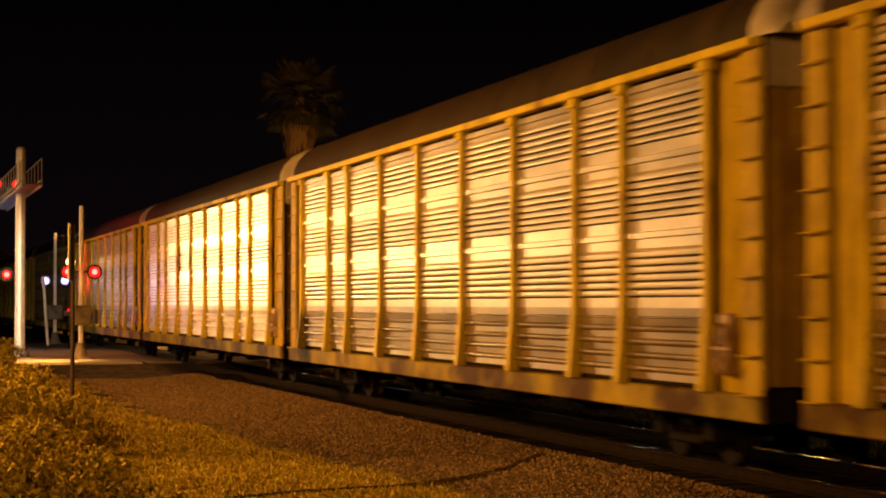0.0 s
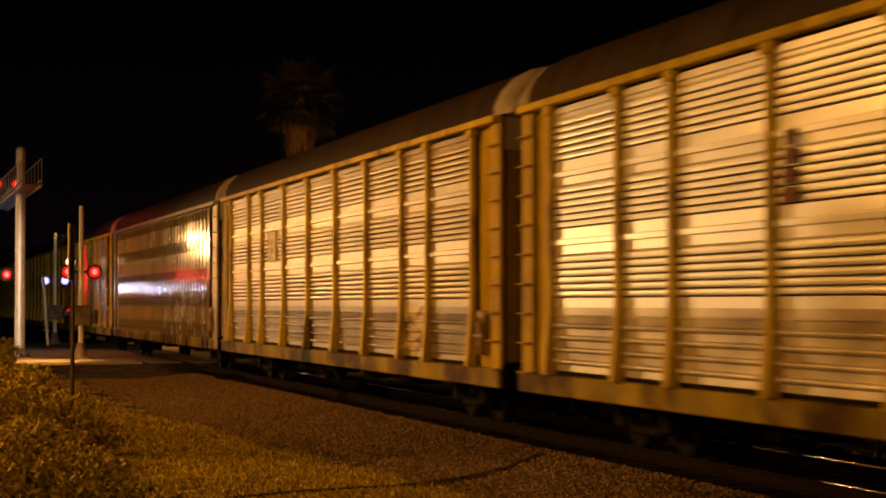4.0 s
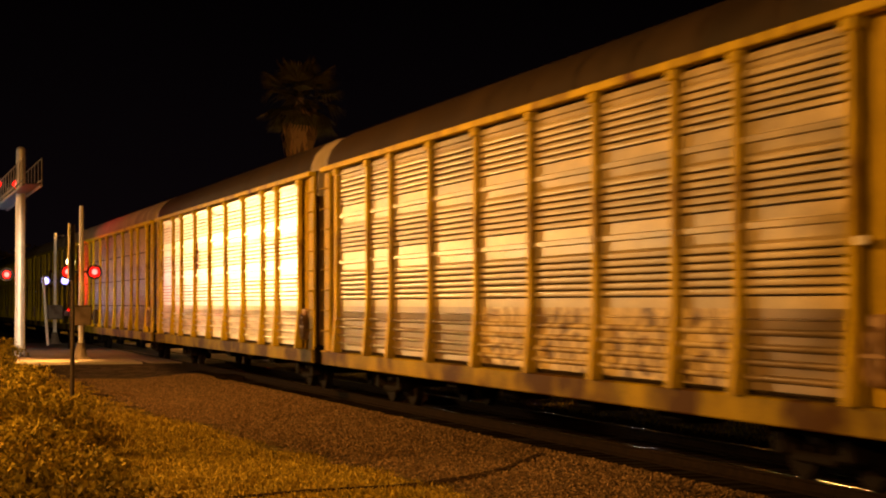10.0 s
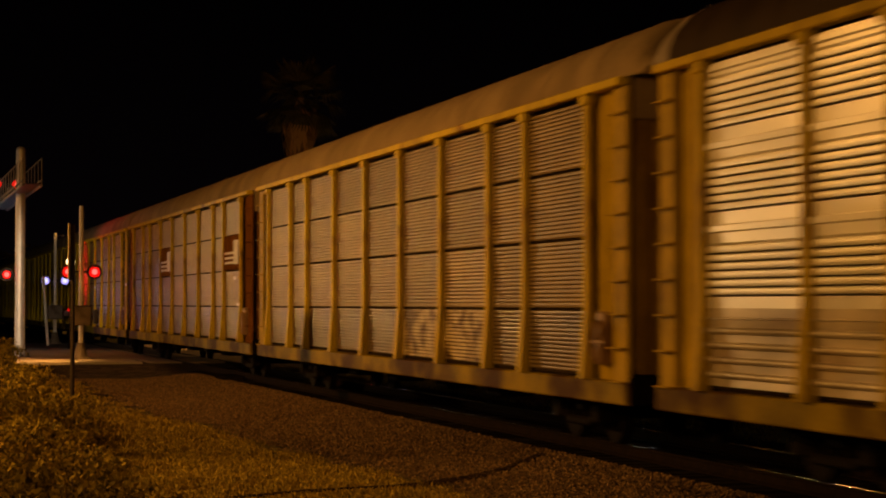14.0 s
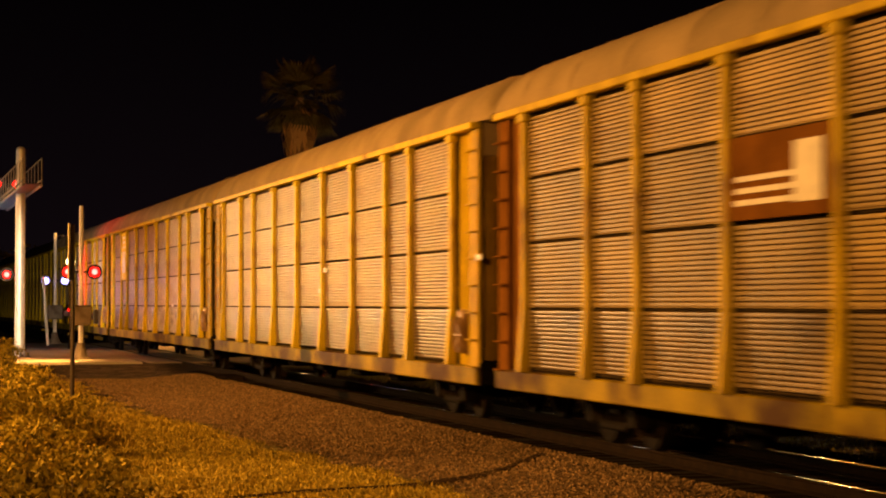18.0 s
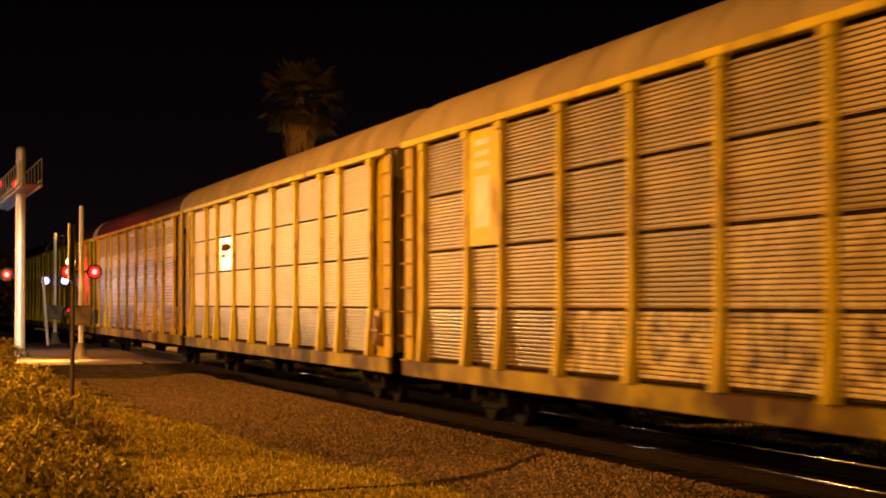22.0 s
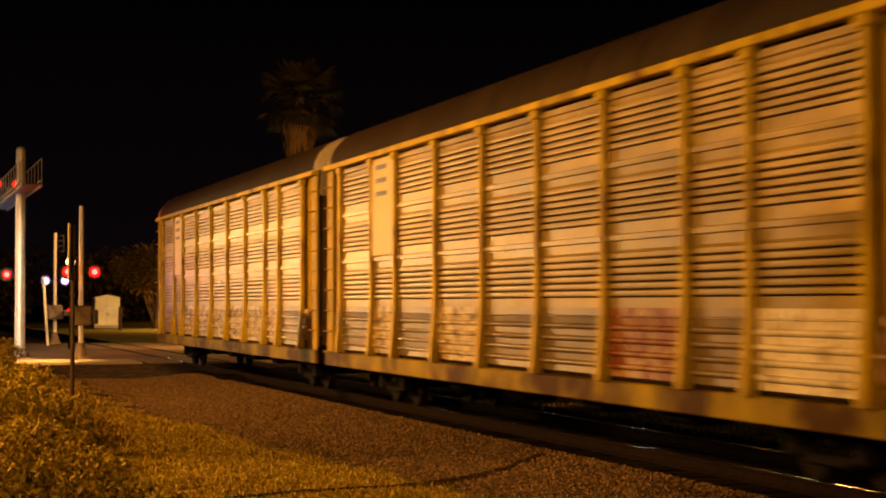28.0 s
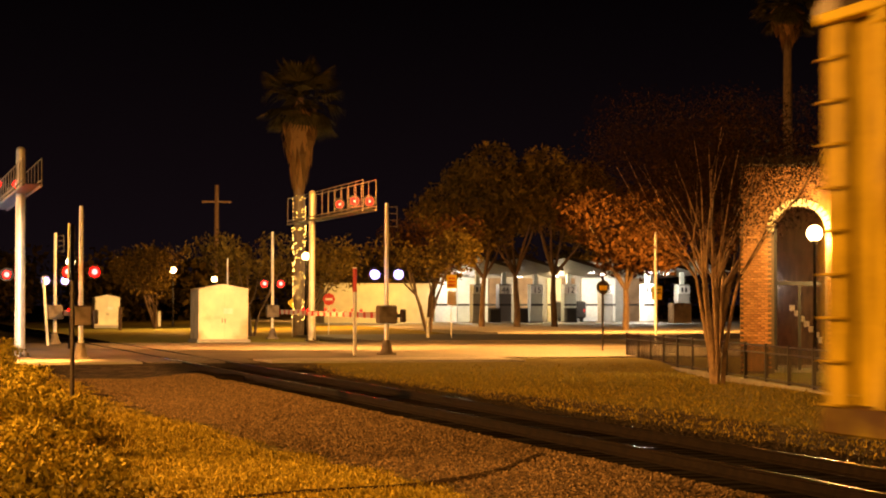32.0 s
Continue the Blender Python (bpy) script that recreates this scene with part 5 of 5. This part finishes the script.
# ---- bus bays and cream hall ----


def number_board(parent, text, y, z, x):
    b = part("number_board", box(B(), x, x + 0.05, y - 0.62, y + 0.62, z - 0.35, z + 0.45, 0.01), M_WHITE, parent, "white board with a bay number")
    if text:
        cu = bpy.data.curves.new("numeral", "FONT")
        cu.body, cu.size, cu.extrude, cu.align_x = text, 0.85, 0.01, "CENTER"
        tmp = bpy.data.objects.new("numeral", cu)
        scene.collection.objects.link(tmp)
        me = bpy.data.meshes.new_from_object(tmp.evaluated_get(bpy.context.evaluated_depsgraph_get()))
        bpy.data.objects.remove(tmp)
        me.materials.clear()
        me.materials.append(M_BLACK)
        ob = new("numeral", me)
        ob.parent = b
        ob.matrix_basis = pose(x + 0.065, y, z - 0.26, 90, 0, 90)
    else:
        for k in (-0.2, 0.2):
            part("numeral", box(B(), x + 0.051, x + 0.06, y + k - 0.11, y + k + 0.11, z - 0.2, z + 0.3), M_BLACK, b)


M_BAY_GREY = material("dull_grey_panel", (0.30, 0.28, 0.25), 0.6, 0, 0.15, 1, 0.08)
M_BAY_DARK = material("dark_grey_panel", (0.13, 0.12, 0.12), 0.6, 0, 0.15, 1, 0.08)
M_BAY_PALE = material("pale_green_grey_panel", (0.46, 0.48, 0.42), 0.6, 0, 0.12, 1, 0.08)
M_BAY_TAN = material("tan_brick_face", (0.22, 0.14, 0.08), 0.8, 0, 0.3, 1, 0.2)


def bus_bays():
    g = 0.12
    hall = thing("bus_canopy", "white steel canopy on grey columns with lit tubes", "canopy")
    cols = [(57.15, "", M_BAY_GREY), (59.86, "46", M_BAY_DARK), (63.12, "15", M_BAY_PALE), (66.59, "12", M_BAY_PALE), (70.44, "45", M_BAY_GREY), (74.9, "", M_WHITE), (78.6, "", M_BAY_GREY)]
    for y, text, skin in cols:
        c = part("column", box(B(), -206.6, -205.4, y - 0.62, y + 0.62, g, 3.9, 0.03), skin, hall)
        part("stripe", box(B(), -205.39, -205.37, y - 0.62, y + 0.62, 1.75, 1.95), M_BLACK, c, "dark band")
        part("plinth", box(B(), -206.7, -205.3, y - 0.7, y + 0.7, g - 0.1, g + 0.12), M_CONCRETE, c)
        part("column_head", box(B(), -206.2, -205.8, y - 0.2, y + 0.2, 3.9, 5.6), M_BAY_PALE, c)
        number_board(hall, text, y, 3.3, -205.36)
    # one tilted roof plate over each pair of bays, with a dark fascia along its front edge
    for k in range(6):
        y0 = 54.4 + k * 4.3
        bm = B()
        v = [bm.verts.new(p) for p in ((-216, y0, 5.5), (-196, y0, 6.3), (-196, y0 + 4.1, 5.1), (-216, y0 + 4.1, 4.6))]
        bm.faces.new(v)
        bmesh.ops.solidify(bm, geom=bm.faces[:], thickness=0.16)
        plate = part("roof_plate", bm, M_BAY_GREY, hall)
        bm = B()
        q = [bm.verts.new(p) for p in ((-195.95, y0, 6.24), (-195.95, y0 + 4.1, 5.04), (-195.95, y0 + 4.1, 5.34), (-195.95, y0, 6.54), (-195.8, y0, 6.24), (-195.8, y0 + 4.1, 5.04), (-195.8, y0 + 4.1, 5.34), (-195.8, y0, 6.54))]
        for f in ((0, 1, 2, 3), (7, 6, 5, 4), (4, 5, 1, 0), (3, 2, 6, 7), (0, 3, 7, 4), (1, 5, 6, 2)):
            bm.faces.new([q[i] for i in f])
        part("fascia", bm, M_IRON, plate, "dark fascia board")
    for y, x, z in ((60.6, -203, 4.6), (64.3, -203, 4.65), (67.3, -201, 5.0), (68.2, -200, 4.85), (71.3, -200, 5.0), (75.0, -201, 4.9)):
        part("tube_lamp", box(B(), x - 0.9, x + 0.9, y - 0.045, y + 0.045, z - 0.05, z + 0.0), M_TUBE, hall, "glowing tube")
    for y0, y1, skin in ((54.9, 57.2, M_WHITE), (57.3, 59.4, M_BAY_PALE), (59.5, 60.5, M_WHITE), (60.6, 62.4, M_BAY_TAN), (63.5, 65.9, M_BAY_TAN), (66.9, 68.4, M_PLASTER), (68.4, 69.9, M_BAY_TAN), (70.6, 74.3, M_WHITE), (75.4, 78.2, M_BAY_TAN)):
        part("back_panel", box(B(), -214.2, -214.0, y0, y1, g, 4.6), skin, hall)
        part("skirting_band", box(B(), -213.99, -213.95, y0, y1, 1.75, 1.95), M_IRON, hall)
    part("rear_wall", box(B(), -214.6, -214.3, 54.6, 79.0, g, 5.0), M_BAY_GREY, hall)
    lamp("canopy_light", (-210.5, 57.0, 4.2), 500, (1.0, 0.90, 0.74), 0.6)
    lamp("canopy_light", (-208.5, 66.0, 4.2), 1100, (1.0, 0.72, 0.36), 0.6)
    lamp("canopy_light", (-204.5, 73.5, 4.2), 1700, (1.0, 0.93, 0.80), 0.6)
    for y in (58.2, 61.0, 66.0):
        bn = thing("litter_bin", "dark square litter bin under the canopy", "bin", "bins", pose(-203.5, y, g))
        part("body", box(B(), -0.4, 0.4, -0.55, 0.55, 0, 1.3, 0.05), M_BLACK, bn)
        part("lid", box(B(), -0.43, 0.43, -0.58, 0.58, 1.3, 1.42, 0.03), M_IRON, bn)
    bench = thing("kiosk", "brown planter box beside the bays", "planter", "", pose(-195.0, 74.2, g))
    part("body", box(B(), -0.8, 0.8, -0.9, 0.9, 0, 1.9, 0.04), M_DOOR, bench)
    van = thing("parked_van", "dark van parked under the canopy with small tail lights", "van", "", pose(-211, 68.4, g))
    part("body", box(B(), -2.4, 2.4, -0.95, 0.95, 0.35, 2.1, 0.18), M_BLACK, van)
    for dy in (-0.7, 0.7):
        part("tail_light", box(B(), 2.4, 2.44, dy - 0.1, dy + 0.1, 1.0, 1.3), M_REDPAINT, van)
        for dx in (-1.5, 1.5):
            part("wheel", bar(B(), (dx, dy - 0.1, 0.34), (dx, dy + 0.1, 0.34), 0.34, seg=16), M_BLACK, van)
    cream = thing("cream_hall", "low cream building with a dark hipped roof", "building", "", pose(-212, 0, g))
    part("wall", box(B(), -8, 0, 43.0, 54.2, -0.2, 3.9), M_PLASTER, cream)
    bm = B()
    v = [bm.verts.new(p) for p in ((-9, 42, 3.9), (1, 42, 3.9), (1, 55, 3.9), (-9, 55, 3.9), (-4, 46, 5.6), (-4, 51, 5.6))]
    for f in ((0, 1, 4), (1, 2, 5, 4), (2, 3, 5), (3, 0, 4, 5), (3, 2, 1, 0)):
        bm.faces.new([v[i] for i in f])
    part("roof", bm, M_ROOF_DARK, cream)
    lamp("wall_light", (-206.0, 49.0, 4.2), 1500, (1.0, 0.60, 0.16), 0.3)


bus_bays()

# ---- marks and paint on single cars ----


def bay_x(i):
    return -sum(BAYS) / 2 + sum(BAYS[:i])


def patch(car, i, k, mat, label, k1=None):
    """A flat sheet that covers bay i from tier k to tier k1."""
    z0, z1 = TIERS[k][0], TIERS[k if k1 is None else k1][1]
    x0, x1 = bay_x(i) + 0.1, bay_x(i) + BAYS[i] - 0.1
    return part("placard", box(B(), x0, x1, SIDE - 0.062, SIDE - 0.035, z0, z1, 0.005), mat, car, label), (x0, x1, z0, z1)


def mark(p, x0, x1, z0, z1, mat, name="marking"):
    return part(name, box(B(), x0, x1, SIDE - 0.072, SIDE - 0.058, z0, z1), mat, p)


M_PALE = material("pale_yellow_sheet", (0.62, 0.46, 0.16), 0.5, 0, 0.12, 1.5, 0.05)
M_BLUE = material("faded_blue_paint", (0.10, 0.09, 0.20), 0.5, 0, 0.2, 3, 0.05)
M_RUST = material("rust_streak", (0.13, 0.035, 0.015), 0.8, 0, 0.3, 8, 0.2)
M_SPRAY = material("pale_spray_paint", (0.62, 0.58, 0.52), 0.55, 0, 0.2, 4, 0.05)
M_SPRAY_PALE = material("cream_spray_paint", (0.74, 0.64, 0.47), 0.55, 0, 0.3, 3, 0.05, 40, (0.50, 0.39, 0.24), 0.55, 0.05)
M_SPRAY_GREY = material("grey_spray_paint", (0.58, 0.48, 0.34), 0.55, 0, 0.3, 4, 0.05, 40, (0.40, 0.31, 0.19), 0.55, 0.05)
for c in (2, 6):
    for x in (-3.9, 1.4):
        for k in range(4):
            mark(CARS[c], x - 0.20 + 0.03 * k, x + 0.2 - 0.05 * (k % 2), 3.0 + k * 0.2, 3.16 + k * 0.2, M_RUST, "rust_streak")
p, q = patch(CARS[3], 2, 2, M_YELLOW_DULL, "small yellow stencil board with dull bars")
p.matrix_basis = Matrix.Translation(((q[0] + q[1]) / 2, 0, (q[2] + q[3]) / 2)) @ Matrix.Diagonal((0.42, 1, 0.8, 1)) @ Matrix.Translation((-(q[0] + q[1]) / 2, 0, -(q[2] + q[3]) / 2))
for k in range(3):
    mark(p, q[0] + 0.4, q[1] - 0.4, q[2] + 0.15 + k * 0.27, q[2] + 0.23 + k * 0.27, M_ZINC_WORN)
for i in (3, 8):
    p, q = patch(CARS[8], i, 2, M_BROWN, "flat brown panel with pale plain marks")
    for k in range(3):
        mark(p, q[0] + 0.2, q[1] - 0.9, q[2] + 0.16 + k * 0.13, q[2] + 0.22 + k * 0.13, M_SPRAY)
    mark(p, q[1] - 0.95, q[1] - 0.25, q[2] + 0.14, q[3] - 0.14, M_SPRAY)
p, q = patch(CARS[10], 1, 2, M_YELLOW, "tall yellow panel with a pale plate", 3)
mark(p, q[0] + 0.45, q[1] - 0.45, 3.15, 3.95, M_SPRAY)
for k in range(3):
    mark(p, q[0] + 0.45, q[1] - 0.45, 4.08 + k * 0.18, 4.17 + k * 0.18, M_SPRAY)
mark(CARS[11], bay_x(2) + 1.0, bay_x(2) + 2.0, 3.40, 3.58, M_BROWN)
mark(CARS[11], bay_x(2) + 0.9, bay_x(2) + 1.5, 3.22, 3.30, M_BROWN)
for c in (13, 14):
    p, q = patch(CARS[c], 1, 2, M_PALE, "tall pale yellow panel with faded bars", 3)
    for k in range(3):
        mark(p, q[0] + 0.35, q[1] - 0.55, 3.98 + k * 0.25, 4.07 + k * 0.25, M_BLUE)


def sprayed(name, steel, paint, shade, cover=0.5):
    """Steel with wandering sprayed bands of a pale paint and duller blots between them, different on every panel."""
    m = bpy.data.materials.new(name)
    m.use_nodes = True
    n, l = m.node_tree.nodes, m.node_tree.links
    b = n["Principled BSDF"]
    b.inputs["Roughness"].default_value, b.inputs["Metallic"].default_value, b.inputs["Specular IOR Level"].default_value = 0.45, 0.1, 0.15
    co, info, off = n.new("ShaderNodeTexCoord"), n.new("ShaderNodeObjectInfo"), n.new("ShaderNodeVectorMath")
    spread = n.new("ShaderNodeVectorMath")
    spread.operation = "SCALE"
    spread.inputs[0].default_value = (31.0, 7.0, 13.0)
    l.new(info.outputs["Random"], spread.inputs["Scale"])
    l.new(co.outputs["Object"], off.inputs[0])
    l.new(spread.outputs[0], off.inputs[1])
    bend, blot, grit = n.new("ShaderNodeTexNoise"), n.new("ShaderNodeTexNoise"), n.new("ShaderNodeTexNoise")
    for t, sc, de in ((bend, 0.95, 1.5), (blot, 2.6, 2.0), (grit, 14.0, 4.0)):
        t.inputs["Scale"].default_value, t.inputs["Detail"].default_value = sc, de
        l.new(off.outputs[0], t.inputs["Vector"])
    # a band wherever the slow noise crosses one of a few levels
    wave = n.new("ShaderNodeMath")
    wave.operation = "PINGPONG"
    wave.inputs[1].default_value = 0.075
    l.new(bend.outputs["Fac"], wave.inputs[0])
    band = n.new("ShaderNodeMapRange")
    band.inputs["From Min"].default_value, band.inputs["From Max"].default_value = 0.022 + 0.035 * cover, 0.034 + 0.035 * cover
    band.inputs["To Min"].default_value, band.inputs["To Max"].default_value = 1.0, 0.0
    l.new(wave.outputs[0], band.inputs["Value"])
    fill = n.new("ShaderNodeMapRange")
    fill.inputs["From Min"].default_value, fill.inputs["From Max"].default_value = 0.62 - 0.25 * cover, 0.68 - 0.25 * cover
    l.new(blot.outputs["Fac"], fill.inputs["Value"])
    worn = n.new("ShaderNodeMapRange")
    worn.inputs["From Min"].default_value, worn.inputs["From Max"].default_value = 0.36, 0.6
    worn.inputs["To Min"].default_value = 0.35
    l.new(grit.outputs["Fac"], worn.inputs["Value"])
    out = None
    for mask, colour in ((fill, shade), (band, paint)):
        k = n.new("ShaderNodeMath")
        k.operation = "MULTIPLY"
        l.new(mask.outputs[0], k.inputs[0])
        l.new(worn.outputs[0], k.inputs[1])
        mix = n.new("ShaderNodeMix")
        mix.data_type = "RGBA"
        l.new(k.outputs[0], mix.inputs["Factor"])
        if out is None:
            mix.inputs[6].default_value = (*steel, 1)
        else:
            l.new(out, mix.inputs[6])
        mix.inputs[7].default_value = (*colour, 1)
        out = mix.outputs[2]
    l.new(out, b.inputs["Base Color"])
    return m


def scuffs(car, x0, x1, z0, z1, seed, count):
    """Thin pale sprayed streaks that lie flat on a smooth side, in no letters."""
    rnd = random.Random(seed)
    for k in range(count):
        cx, cz = rnd.uniform(x0, x1), rnd.uniform(z0, z1)
        a0, turn, r, w, n = rnd.uniform(0, 6.28), rnd.uniform(2.0, 4.6), rnd.uniform(0.22, 0.5), rnd.uniform(0.035, 0.07), 12
        bm = B()
        prev = None
        for i in range(n + 1):
            a = a0 + turn * i / n
            q = [bm.verts.new((cx + (r + d) * 0.75 * math.cos(a), SIDE - 0.031, cz + (r + d) * math.sin(a))) for d in (-w * math.sin(math.pi * (i + 0.6) / (n + 1.2)), w * math.sin(math.pi * (i + 0.6) / (n + 1.2)))]
            if prev:
                bm.faces.new((prev[0], prev[1], q[1], q[0]))
            prev = q
        part("paint_streak", bm, M_SPRAY_PALE if k % 3 else M_SPRAY_GREY, car, "pale sprayed streak")


def label_plate(car, x, z, w, h):
    p = part("label_plate", box(B(), -w / 2, w / 2, SIDE - 0.09, SIDE - 0.06, -h / 2, h / 2, 0.004), M_WHITE, car, "small white reflective label")
    p.matrix_basis = pose(x, 0, z)


for i, x, z in ((9, 14.0, 2.68), (9, 1.9, 2.66), (9, 1.41, 2.22), (8, 11.45, 2.63), (8, 12.0, 1.93), (14, 0.31, 2.55), (5, 12.44, 2.56), (10, 6.0, 1.9)):
    label_plate(CARS[i], x, z, 0.26, 0.09)



def repaint(car, i, k, mat, label, style="banded"):
    z0, z1 = TIERS[k]
    PANELS[car.name, i, k].data = rib_panel(BAYS[i], z0, z1 + (0.028 if style == "banded" and k < 3 else 0.0), style, k == 0, mat)
    PANELS[car.name, i, k]["label"] = label


M_TAG = sprayed("steel_with_cream_spray", (0.12, 0.075, 0.032), (0.60, 0.49, 0.27), (0.33, 0.24, 0.12))
M_TAG_UPPER = sprayed("steel_with_thin_cream_spray", (0.32, 0.24, 0.135), (0.50, 0.41, 0.27), (0.36, 0.27, 0.16), 0.1)
M_TAG_RED = sprayed("steel_with_red_spray", (0.17, 0.045, 0.012), (0.40, 0.27, 0.14), (0.20, 0.045, 0.014), 0.0)
M_TAG_WHITE = sprayed("steel_with_white_spray", (0.26, 0.20, 0.13), (0.74, 0.70, 0.62), (0.66, 0.60, 0.50), 0.95)
LOW_TAG, HIGH_TAG = "lower panel with worn cream spray paint", "panel with thin overspray along its foot"
for c, bays, style in ((14, (2, 3, 4, 5, 6, 7), "banded"), (13, (1, 3), "banded"), (3, (7,), "banded"), (5, (4, 5, 6, 7), "banded"), (10, (3, 4, 5, 6, 7, 8), "seamed"), (12, (5, 6, 7), "banded"), (7, (5, 6), "seamed")):
    for i in bays:
        repaint(CARS[c], i, 0, M_TAG, LOW_TAG, style)
for c, bays, style in ((10, (5, 6, 7), "seamed"),):
    for i in bays:
        repaint(CARS[c], i, 1, M_TAG_UPPER, HIGH_TAG, style)
repaint(CARS[13], 6, 0, M_TAG_RED, "lower panel sprayed dull red")
repaint(CARS[13], 8, 0, M_TAG_WHITE, "lower panel sprayed white")
repaint(CARS[11], 2, 2, M_ZINC_BRIGHT, "clean bright replacement panel", "seamed")
scuffs(CARS[4], 2.0, 4.4, 1.35, 1.95, 9, 9)
scuffs(CARS[4], 4.8, 11.6, 1.35, 2.05, 12, 34)
scuffs(CARS[4], -2.5, 4.0, 4.25, 4.45, 13, 5)

motions()
